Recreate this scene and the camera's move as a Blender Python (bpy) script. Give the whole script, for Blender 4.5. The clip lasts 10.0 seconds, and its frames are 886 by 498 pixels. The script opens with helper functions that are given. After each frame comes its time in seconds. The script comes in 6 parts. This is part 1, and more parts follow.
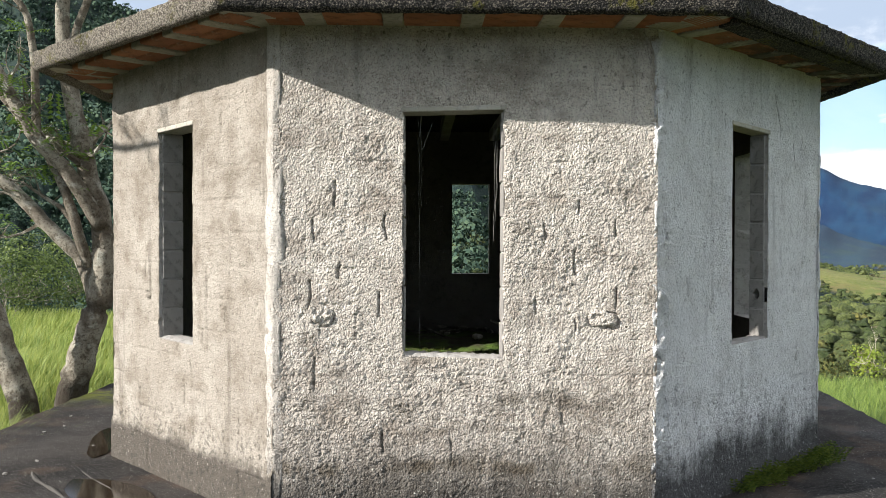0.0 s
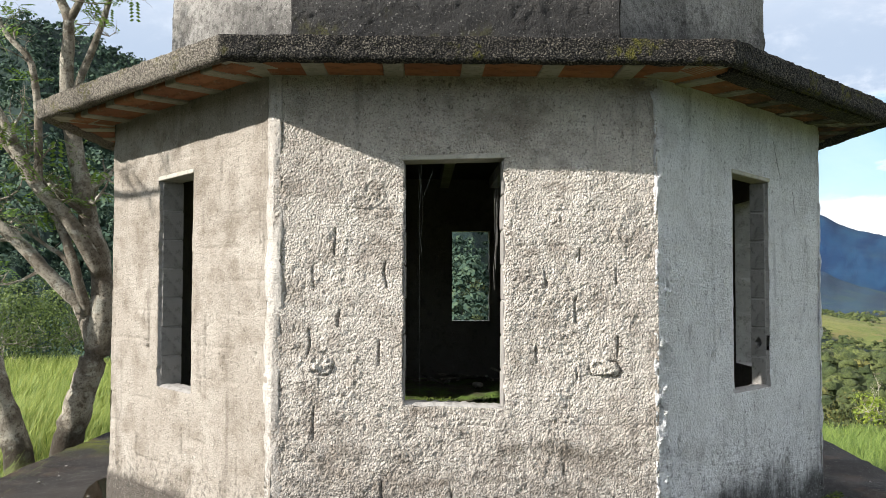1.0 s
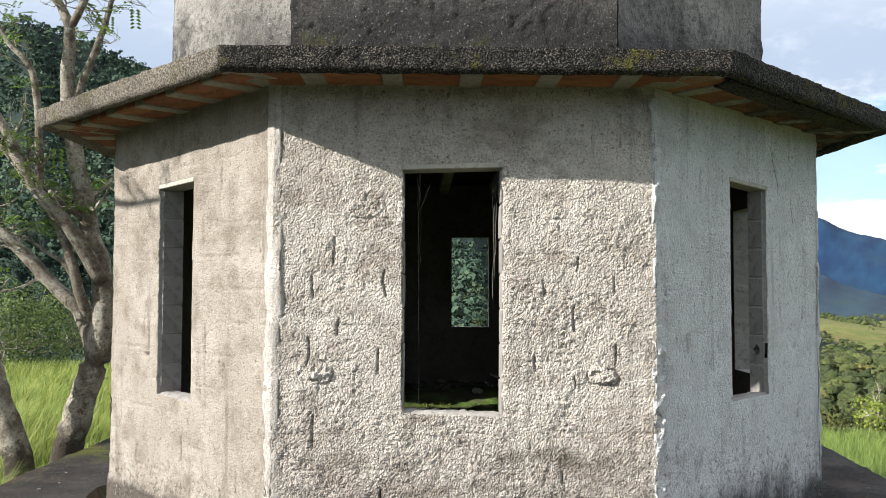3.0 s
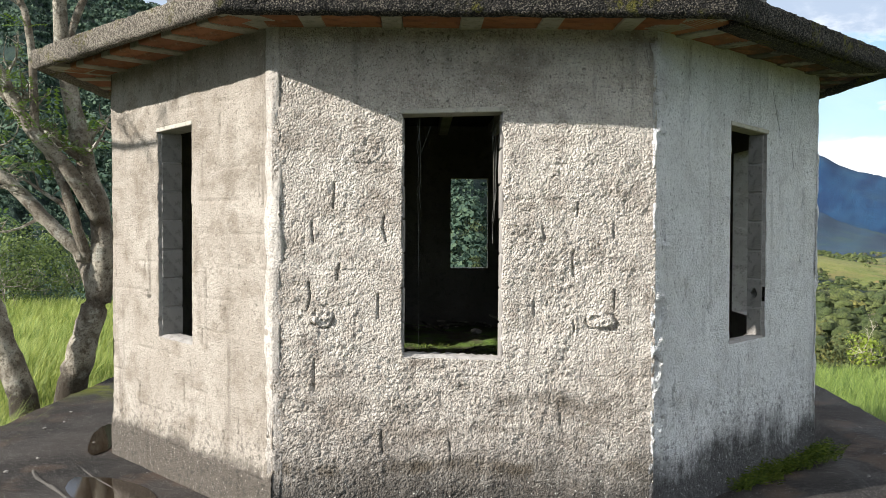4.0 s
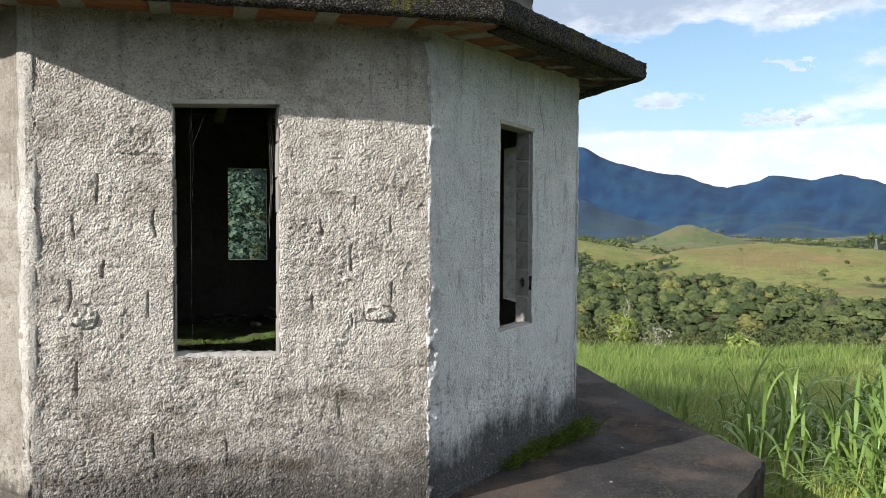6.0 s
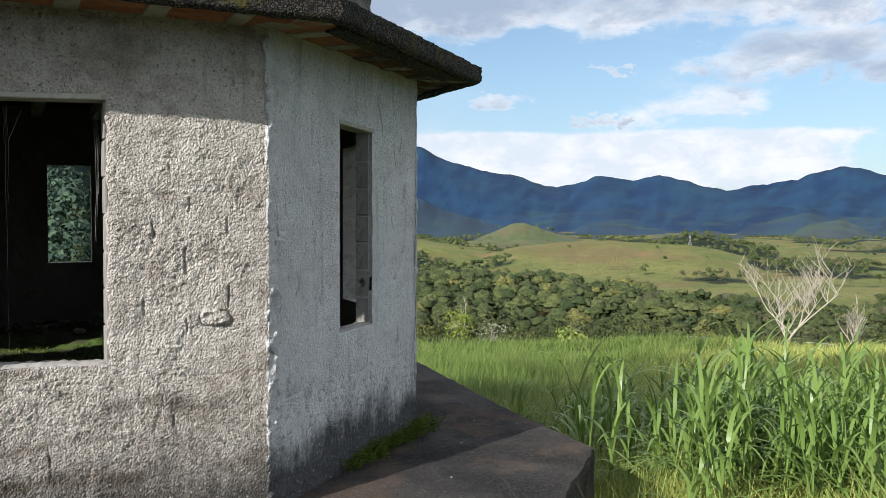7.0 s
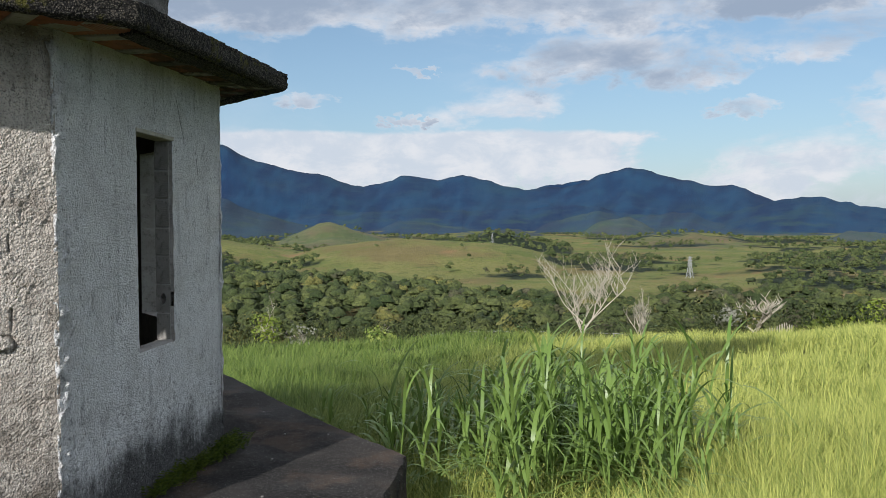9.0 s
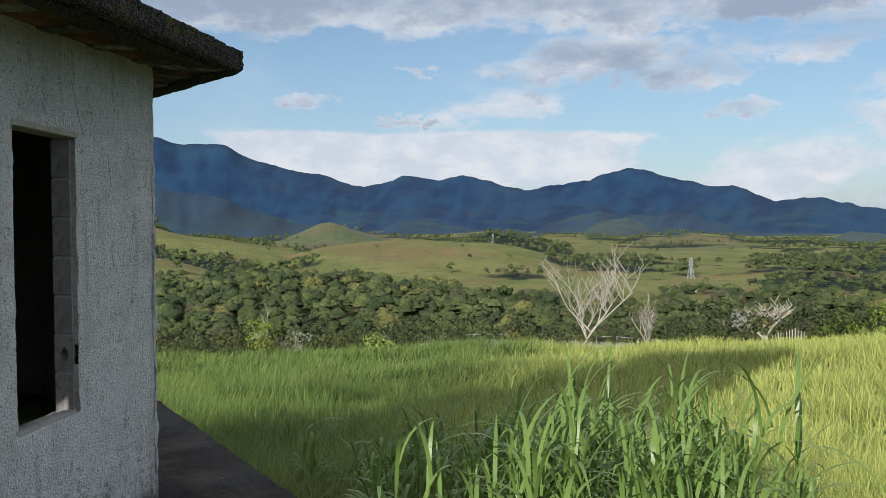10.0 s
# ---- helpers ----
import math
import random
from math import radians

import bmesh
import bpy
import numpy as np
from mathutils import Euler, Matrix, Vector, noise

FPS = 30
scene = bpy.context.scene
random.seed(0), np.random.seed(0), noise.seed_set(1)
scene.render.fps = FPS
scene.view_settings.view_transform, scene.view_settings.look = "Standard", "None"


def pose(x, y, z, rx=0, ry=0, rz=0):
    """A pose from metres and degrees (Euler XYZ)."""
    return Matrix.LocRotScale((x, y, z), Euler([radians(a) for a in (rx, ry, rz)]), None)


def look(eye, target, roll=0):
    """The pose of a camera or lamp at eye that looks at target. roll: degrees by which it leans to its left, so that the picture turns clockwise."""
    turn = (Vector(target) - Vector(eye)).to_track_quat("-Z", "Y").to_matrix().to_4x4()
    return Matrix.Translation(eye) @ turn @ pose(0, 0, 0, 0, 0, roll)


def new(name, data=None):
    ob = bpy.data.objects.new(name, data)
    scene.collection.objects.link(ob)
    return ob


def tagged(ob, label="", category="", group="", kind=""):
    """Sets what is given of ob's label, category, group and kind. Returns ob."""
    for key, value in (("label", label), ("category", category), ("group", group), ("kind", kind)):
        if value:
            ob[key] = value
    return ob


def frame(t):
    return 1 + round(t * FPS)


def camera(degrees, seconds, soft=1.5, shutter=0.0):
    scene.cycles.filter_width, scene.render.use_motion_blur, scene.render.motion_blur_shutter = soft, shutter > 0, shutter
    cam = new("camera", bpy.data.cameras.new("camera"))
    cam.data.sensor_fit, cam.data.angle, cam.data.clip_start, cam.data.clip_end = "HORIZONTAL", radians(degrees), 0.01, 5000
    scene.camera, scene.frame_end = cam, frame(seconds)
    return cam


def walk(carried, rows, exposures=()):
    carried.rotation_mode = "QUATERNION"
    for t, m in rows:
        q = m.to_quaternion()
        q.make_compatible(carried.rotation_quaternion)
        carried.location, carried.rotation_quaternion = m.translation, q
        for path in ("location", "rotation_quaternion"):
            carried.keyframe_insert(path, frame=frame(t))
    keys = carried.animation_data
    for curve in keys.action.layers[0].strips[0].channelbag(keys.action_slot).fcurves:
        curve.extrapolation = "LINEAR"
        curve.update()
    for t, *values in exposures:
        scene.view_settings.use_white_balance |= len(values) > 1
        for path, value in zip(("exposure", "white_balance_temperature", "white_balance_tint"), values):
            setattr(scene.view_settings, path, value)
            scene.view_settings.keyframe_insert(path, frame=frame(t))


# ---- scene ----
# Lookout house on a hilltop meadow. Front wall in the plane y = 0, slab at z = 0, x to the right.
cam = camera(53.86, 10.0, soft=0.8)
PATH = [
    (0.0, -0.258, -4.882, 1.519, -1.482, -0.687, -0.177),
    (0.5, -0.261, -4.872, 1.521, -1.505, 0.699, -0.123),
    (1.0, -0.260, -4.870, 1.529, -1.491, 2.350, -0.184),
    (1.5, -0.265, -4.874, 1.529, -1.529, 2.736, -0.181),
    (2.0, -0.261, -4.878, 1.542, -1.507, 3.791, -0.195),
    (3.5, -0.250, -4.897, 1.573, -1.463, 0.760, -0.142),
    (4.0, -0.261, -4.895, 1.601, -1.580, -1.520, -0.193),
    (4.5, -0.242, -4.896, 1.609, -1.374, -2.102, -0.140),
    (5.0, -0.238, -4.895, 1.622, -5.333, -2.177, -0.147),
    (5.5, -0.235, -4.914, 1.634, -10.670, -2.261, -0.199),
    (7.0, -0.248, -4.912, 1.657, -26.374, -2.372, -0.232),
    (7.5, -0.271, -4.926, 1.665, -31.277, -2.367, -0.156),
    (8.0, -0.282, -4.923, 1.682, -33.547, -2.359, -0.062),
    (8.5, -0.278, -4.919, 1.707, -37.607, -2.390, -0.017),
    (9.0, -0.239, -4.875, 1.736, -38.972, -2.396, 0.069),
    (9.5, 0.102, -4.442, 1.784, -38.959, -2.398, 0.040),
    (10.0, 0.766, -3.604, 1.855, -38.934, -2.383, 0.013),
]
walk(cam, [(t, pose(x, y, z, 90 + p, r, w)) for t, x, y, z, w, p, r in PATH], [(0.0, 0.67, 6500, 10), (4.5, 0.68, 6500, 10), (5.5, 0.54, 6430, 10), (7.0, 0.22, 6300, 10), (9.0, -0.12, 6260, 10), (10.0, -0.14, 6240, 10)])

# ---- light ----
SUN = Vector((-0.94, -0.40, 0.52)).normalized()
sun_data = bpy.data.lights.new("sun", "SUN")
sun_data.energy, sun_data.angle, sun_data.color = 6.05, radians(0.53), (1.0, 0.95, 0.885)
sun = new("sun", sun_data)
sun.matrix_world = look(SUN * 50, (0, 0, 0))


def make_world():
    w = bpy.data.worlds.new("sky")
    scene.world = w
    w.use_nodes = True
    nt = w.node_tree
    nt.nodes.clear()
    N = lambda kind, **kw: make_node(nt, kind, **kw)
    L = nt.links.new
    out = N("ShaderNodeOutputWorld")
    bg = N("ShaderNodeBackground")
    bg.inputs["Strength"].default_value = 0.104
    L(bg.outputs[0], out.inputs[0])
    sky = N("ShaderNodeTexSky")
    sky.sky_type, sky.sun_disc = "NISHITA", False
    sky.sun_elevation = math.asin(SUN.z)
    sky.sun_rotation = math.atan2(SUN.x, SUN.y)
    sky.air_density, sky.dust_density, sky.ozone_density = 1.0, 0.6, 1.5

    # clouds by direction: a low white bank over the mountains, broken grey cumulus higher up
    def op(kind, a, b=None):
        n = nt.nodes.new("ShaderNodeMath")
        n.operation = kind
        for i, v in enumerate((a, b)):
            if isinstance(v, (int, float)):
                n.inputs[i].default_value = v
            elif v is not None:
                L(v, n.inputs[i])
        return n.outputs[0]

    def step(v, lo, hi, a=0.0, b=1.0):
        n = nt.nodes.new("ShaderNodeMapRange")
        n.interpolation_type = "SMOOTHSTEP"
        for i, q in zip((1, 2, 3, 4), (lo, hi, a, b)):
            n.inputs[i].default_value = q
        L(v, n.inputs[0])
        return n.outputs[0]

    def cloud_noise(vec, scale, detail, rough, dist=0.0):
        n = nt.nodes.new("ShaderNodeTexNoise")
        n.inputs["Scale"].default_value, n.inputs["Detail"].default_value = scale, detail
        n.inputs["Roughness"].default_value, n.inputs["Distortion"].default_value = rough, dist
        L(vec, n.inputs["Vector"])
        return n.outputs["Fac"]

    def blend(fac, a, b):
        n = nt.nodes.new("ShaderNodeMix")
        n.data_type = "RGBA"
        L(fac, n.inputs[0])
        for i, v in ((6, a), (7, b)):
            if isinstance(v, tuple):
                n.inputs[i].default_value = (*v, 1)
            else:
                L(v, n.inputs[i])
        return n.outputs[2]

    def combine(x, y, z):
        n = nt.nodes.new("ShaderNodeCombineXYZ")
        for i, v in enumerate((x, y, z)):
            if isinstance(v, (int, float)):
                n.inputs[i].default_value = v
            else:
                L(v, n.inputs[i])
        return n.outputs[0]

    way = nt.nodes.new("ShaderNodeTexCoord").outputs["Generated"]
    sep = nt.nodes.new("ShaderNodeSeparateXYZ")
    L(way, sep.inputs[0])
    x, y, z = sep.outputs
    bearing = op("MULTIPLY", op("ARCTAN2", x, y), 180 / math.pi)   # degrees to the right of ahead
    height = op("MULTIPLY", op("ARCSINE", z), 180 / math.pi)
    def puffs(lift, seed):
        return cloud_noise(combine(op("MULTIPLY", bearing, 0.082), op("MULTIPLY", op("ADD", height, lift), 0.20), seed), 1.0, 10, 0.60, 0.35)

    puff, over = puffs(0.0, 0.37), puffs(1.1, 0.37)
    curl = cloud_noise(combine(op("MULTIPLY", bearing, 0.22), op("MULTIPLY", height, 0.42), 7.7), 1.0, 9, 0.62, 0.2)
    fray = cloud_noise(combine(op("MULTIPLY", bearing, 0.30), op("MULTIPLY", height, 0.55), 3.1), 1.0, 8, 0.62, 0.3)
    bear = op("ADD", bearing, op("MULTIPLY", op("SUBTRACT", fray, 0.5), 13.0))
    high = op("ADD", height, op("MULTIPLY", op("SUBTRACT", curl, 0.5), 4.2))

    def patch(b0, h0, rb, rh, amount):
        """A soft oval of cloud, by bearing and height in degrees."""
        u = op("DIVIDE", op("SUBTRACT", bear, b0), rb)
        v = op("DIVIDE", op("SUBTRACT", high, h0), rh)
        q = op("SQRT", op("ADD", op("MULTIPLY", u, u), op("MULTIPLY", v, v)))
        return op("MULTIPLY", step(q, 1.25, 0.35), amount)

    def most(items):
        out = items[0]
        for item in items[1:]:
            out = op("MAXIMUM", out, item)
        return out

    broad = cloud_noise(combine(op("MULTIPLY", bearing, 0.035), op("MULTIPLY", height, 0.07), 2.2), 1.0, 3, 0.5)
    # a flat white bank along the mountains, cumulus to its right, a pale plume above it
    bank = op("MULTIPLY", op("MULTIPLY", step(op("ADD", op("MULTIPLY", height, 0.6), op("MULTIPLY", high, 0.4)), 5.7, 4.9), step(high, 0.2, 2.4)), op("MULTIPLY", step(bear, 21.0, 27.5), step(bear, 57.0, 49.0)))
    bank = op("MULTIPLY", bank, 0.27)
    plume = op("MAXIMUM", patch(43.0, 7.2, 7.5, 1.7, 0.17), patch(37.5, 5.9, 5.5, 1.5, 0.17))
    heap = patch(61.5, 3.2, 9.5, 2.4, 0.22)
    heap = op("MAXIMUM", heap, patch(67.0, 6.0, 5.0, 2.6, 0.24))
    low = op("MULTIPLY", step(height, 4.6, 2.0), 0.16)
    near_gap = op("MULTIPLY", step(op("ABSOLUTE", op("SUBTRACT", bearing, 45.0)), 26.0, 34.0), op("MULTIPLY", step(height, 7.0, 11.5), 0.2))
    # grey deck overhead, with a ragged lower edge that hangs lower ahead to the right
    deck = step(op("ADD", height, op("MULTIPLY", op("SUBTRACT", curl, 0.5), 3.0)), 9.8, 13.0)
    deck = op("MULTIPLY", deck, 0.30)
    belly = op("MAXIMUM", patch(50.5, 9.4, 9.5, 2.2, 0.25), patch(62.0, 10.5, 8.0, 1.8, 0.2))
    wisps = op("MAXIMUM", op("MAXIMUM", patch(37.3, 9.25, 1.4, 0.6, 0.26), patch(30.8, 7.3, 3.2, 0.7, 0.22)), op("MAXIMUM", patch(36.8, 5.75, 1.3, 0.5, 0.30), patch(58.3, 6.5, 2.8, 0.8, 0.24)))
    grey = most([deck, belly, wisps, near_gap])
    lift = op("MULTIPLY", op("SUBTRACT", broad, 0.5), 0.25)
    ragged = op("ADD", op("MULTIPLY", puff, 0.6), op("MULTIPLY", curl, 0.4))
    total = op("ADD", op("ADD", ragged, most([bank, plume, heap, low, grey])), lift)
    cover = step(total, 0.57, 0.74)
    thick = op("ADD", op("ADD", op("MULTIPLY", over, 0.6), op("MULTIPLY", curl, 0.4)), op("ADD", grey, lift))
    # cloud above 25 degrees is unseen and kept white as added fill light
    dark = op("MULTIPLY", step(thick, 0.58, 0.84), step(height, 25.0, 14.0))
    thin = op("MULTIPLY", step(puff, 0.42, 0.66), 0.16)
    c = blend(step(height, 20.0, 1.0, 0.05, 0.42), sky.outputs[0], (3.2, 5.6, 8.3))
    c = blend(thin, c, (7.2, 7.9, 8.8))
    c = blend(op("MULTIPLY", cover, 0.94), c, blend(dark, blend(step(fray, 0.35, 0.62), (8.3, 8.3, 8.5), (6.6, 7.1, 7.8)), (3.5, 4.2, 5.3)))
    L(c, bg.inputs[0])


def make_node(nt, kind, **kw):
    n = nt.nodes.new(kind)
    for key, value in kw.items():
        n.inputs[key].default_value = value
    return n


make_world()

# ---- tools ----


def lattice(ix, iy, iz, seed):
    h = (ix * 374761393 + iy * 668265263 + iz * 2147483647 + seed * 1274126177) & 0xFFFFFFFF
    h = ((h ^ (h >> 13)) * 1274126177) & 0xFFFFFFFF
    return ((h ^ (h >> 16)) & 0xFFFF) / 65535.0


def value_noise(p, seed=0):
    """Smooth noise from 0 to 1 at the points p (n, 3)."""
    i = np.floor(p).astype(np.int64)
    f = p - i
    f = f * f * (3 - 2 * f)
    total = 0
    for dx in (0, 1):
        for dy in (0, 1):
            for dz in (0, 1):
                w = (f[:, 0] if dx else 1 - f[:, 0]) * (f[:, 1] if dy else 1 - f[:, 1]) * (f[:, 2] if dz else 1 - f[:, 2])
                total = total + w * lattice(i[:, 0] + dx, i[:, 1] + dy, i[:, 2] + dz, seed)
    return total


def fbm(p, size, octaves=4, seed=0, gain=0.5):
    """Layered noise about 0, of the given feature size in metres."""
    p = np.asarray(p, float) / size
    total, amp = 0, 1.0
    for o in range(octaves):
        total = total + amp * (value_noise(p, seed + 17 * o) - 0.5)
        p, amp = p * 2.03 + 5.7, amp * gain
    return total


def mesh_object(name, verts, faces, material=None, parent=None, label="", smooth=False):
    me = bpy.data.meshes.new(name)
    if isinstance(verts, np.ndarray) and isinstance(faces, np.ndarray):
        n, k = faces.shape
        me.vertices.add(len(verts))
        me.vertices.foreach_set("co", verts.astype(np.float32).ravel())
        me.loops.add(n * k)
        me.loops.foreach_set("vertex_index", faces.astype(np.int32).ravel())
        me.polygons.add(n)
        me.polygons.foreach_set("loop_start", np.arange(0, n * k, k, dtype=np.int32))
        me.update(calc_edges=True)
    else:
        me.from_pydata([tuple(v) for v in verts], [], faces if isinstance(faces, list) else faces.tolist())
        me.update()
    if smooth:
        me.polygons.foreach_set("use_smooth", [True] * len(me.polygons))
    if material:
        me.materials.append(material)
    ob = new(name, me)
    if parent:
        ob.parent = parent
    if label:
        ob["label"] = label
    return ob


def part(name, bm, material, parent, label="", smooth=False):
    """Links a bmesh as one mesh object under a thing or a part."""
    me = bpy.data.meshes.new(name)
    bm.to_mesh(me)
    bm.free()
    if smooth:
        me.polygons.foreach_set("use_smooth", [True] * len(me.polygons))
    if material:
        me.materials.append(material)
    ob = new(name, me)
    if parent:
        ob.parent = parent
    if label:
        ob["label"] = label
    return ob


def add_box(bm, m, sx, sy, sz, bevel=0.0):
    r = bmesh.ops.create_cube(bm, size=1, matrix=m @ Matrix.Diagonal((sx, sy, sz, 1)))
    if bevel:
        edges = {e for v in r["verts"] for e in v.link_edges}
        bmesh.ops.bevel(bm, geom=list(edges), offset=bevel, segments=1, affect="EDGES")


def tube_data(path, radii, sides=8, wobble=0.0, seed=0):
    """Vertices and quads of a tapered tube along a path of Vectors."""
    verts, faces = [], []
    rnd = random.Random(seed)
    n = len(path)
    ref = Vector((0.31, 0.17, 0.93))
    for i, p in enumerate(path):
        d = (path[min(i + 1, n - 1)] - path[max(i - 1, 0)]).normalized()
        a = d.cross(ref)
        if a.length < 0.05:
            a = d.cross(Vector((1, 0, 0)))
        a.normalize()
        b = d.cross(a)
        for k in range(sides):
            t = 2 * math.pi * k / sides
            r = radii[i] * (1 + wobble * (rnd.random() - 0.5))
            verts.append(p + a * (r * math.cos(t)) + b * (r * math.sin(t)))
    for i in range(n - 1):
        for k in range(sides):
            k2 = (k + 1) % sides
            faces.append((i * sides + k, i * sides + k2, (i + 1) * sides + k2, (i + 1) * sides + k))
    faces.append(tuple(range(sides))[::-1])
    faces.append(tuple((n - 1) * sides + k for k in range(sides)))
    return verts, faces


# ---- materials ----


class Mat:
    """A node material with short ways to add noise, mixes and bump."""

    def __init__(self, name, rough=0.9, metal=0.0):
        self.m = bpy.data.materials.new(name)
        self.m.use_nodes = True
        self.nt = self.m.node_tree
        self.b = self.nt.nodes["Principled BSDF"]
        self.b.inputs["Roughness"].default_value = rough
        self.b.inputs["Metallic"].default_value = metal
        self.b.inputs["Specular IOR Level"].default_value = 0.3
        self.co = self.nt.nodes.new("ShaderNodeTexCoord").outputs["Object"]
        self.height = None

    def link(self, a, b):
        self.nt.links.new(a, b)

    def mapped(self, scale=(1, 1, 1), loc=(0, 0, 0)):
        n = self.nt.nodes.new("ShaderNodeMapping")
        n.inputs["Scale"].default_value = scale
        n.inputs["Location"].default_value = loc
        self.link(self.co, n.inputs[0])
        return n.outputs[0]

    def noise(self, scale, detail=4, rough=0.55, vec=None, dist=0.0):
        n = self.nt.nodes.new("ShaderNodeTexNoise")
        n.inputs["Scale"].default_value = scale
        n.inputs["Detail"].default_value = detail
        n.inputs["Roughness"].default_value = rough
        n.inputs["Distortion"].default_value = dist
        self.link(vec or self.co, n.inputs["Vector"])
        return n.outputs["Fac"]

    def voronoi(self, scale, feature="F1", vec=None):
        n = self.nt.nodes.new("ShaderNodeTexVoronoi")
        n.feature = feature
        n.inputs["Scale"].default_value = scale
        self.link(vec or self.co, n.inputs["Vector"])
        return n.outputs["Distance"]

    def ramp(self, fac, lo, hi, a=0.0, b=1.0):
        n = self.nt.nodes.new("ShaderNodeMapRange")
        n.interpolation_type = "SMOOTHSTEP"
        for i, v in zip((1, 2, 3, 4), (lo, hi, a, b)):
            n.inputs[i].default_value = v
        self.link(fac, n.inputs[0])
        return n.outputs[0]

    def math(self, op, a, b=None):
        n = self.nt.nodes.new("ShaderNodeMath")
        n.operation = op
        for i, v in enumerate((a, b)):
            if v is None:
                continue
            if isinstance(v, (int, float)):
                n.inputs[i].default_value = v
            else:
                self.link(v, n.inputs[i])
        return n.outputs[0]

    def axis(self, i):
        n = self.nt.nodes.new("ShaderNodeSeparateXYZ")
        self.link(self.co, n.inputs[0])
        return n.outputs[i]

    def mix(self, fac, a, b):
        n = self.nt.nodes.new("ShaderNodeMix")
        n.data_type = "RGBA"
        for i, v in ((0, fac), (6, a), (7, b)):
            if isinstance(v, (int, float)):
                n.inputs[i].default_value = v
            elif isinstance(v, tuple):
                n.inputs[i].default_value = (*v, 1)
            else:
                self.link(v, n.inputs[i])
        return n.outputs[2]

    def attribute(self, name):
        n = self.nt.nodes.new("ShaderNodeAttribute")
        n.attribute_name = name
        return n

    def island(self):
        return self.nt.nodes.new("ShaderNodeNewGeometry").outputs["Random Per Island"]

    def object_random(self):
        return self.nt.nodes.new("ShaderNodeObjectInfo").outputs["Random"]

    def mould_shade(self, c, amount):
        """Blackens the right-hand parts: patchy mildew, with the eaves' shade painted in."""
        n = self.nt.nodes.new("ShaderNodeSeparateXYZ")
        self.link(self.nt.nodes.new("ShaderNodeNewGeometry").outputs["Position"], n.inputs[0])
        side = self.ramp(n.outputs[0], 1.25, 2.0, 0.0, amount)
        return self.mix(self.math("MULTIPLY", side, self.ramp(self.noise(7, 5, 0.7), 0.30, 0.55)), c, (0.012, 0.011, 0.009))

    def color(self, c):
        if isinstance(c, tuple):
            self.b.inputs["Base Color"].default_value = (*c, 1)
        else:
            self.link(c, self.b.inputs["Base Color"])
        return self

    def rough(self, v):
        self.link(v, self.b.inputs["Roughness"])

    def bump(self, h, distance=0.01, strength=1.0):
        n = self.nt.nodes.new("ShaderNodeBump")
        n.inputs["Strength"].default_value = strength
        n.inputs["Distance"].default_value = distance
        self.link(h, n.inputs["Height"])
        self.link(n.outputs[0], self.b.inputs["Normal"])
        return self

    def leafy(self, amount=0.35):
        """Lets light through thin leaves."""
        out = self.nt.nodes["Material Output"]
        t = self.nt.nodes.new("ShaderNodeBsdfTranslucent")
        mix = self.nt.nodes.new("ShaderNodeMixShader")
        mix.inputs[0].default_value = amount
        src = self.b.inputs["Base Color"]
        if src.is_linked:
            self.link(src.links[0].from_socket, t.inputs[0])
        else:
            t.inputs[0].default_value = src.default_value
        self.link(self.b.outputs[0], mix.inputs[1])
        self.link(t.outputs[0], mix.inputs[2])
        self.link(mix.outputs[0], out.inputs[0])
        return self


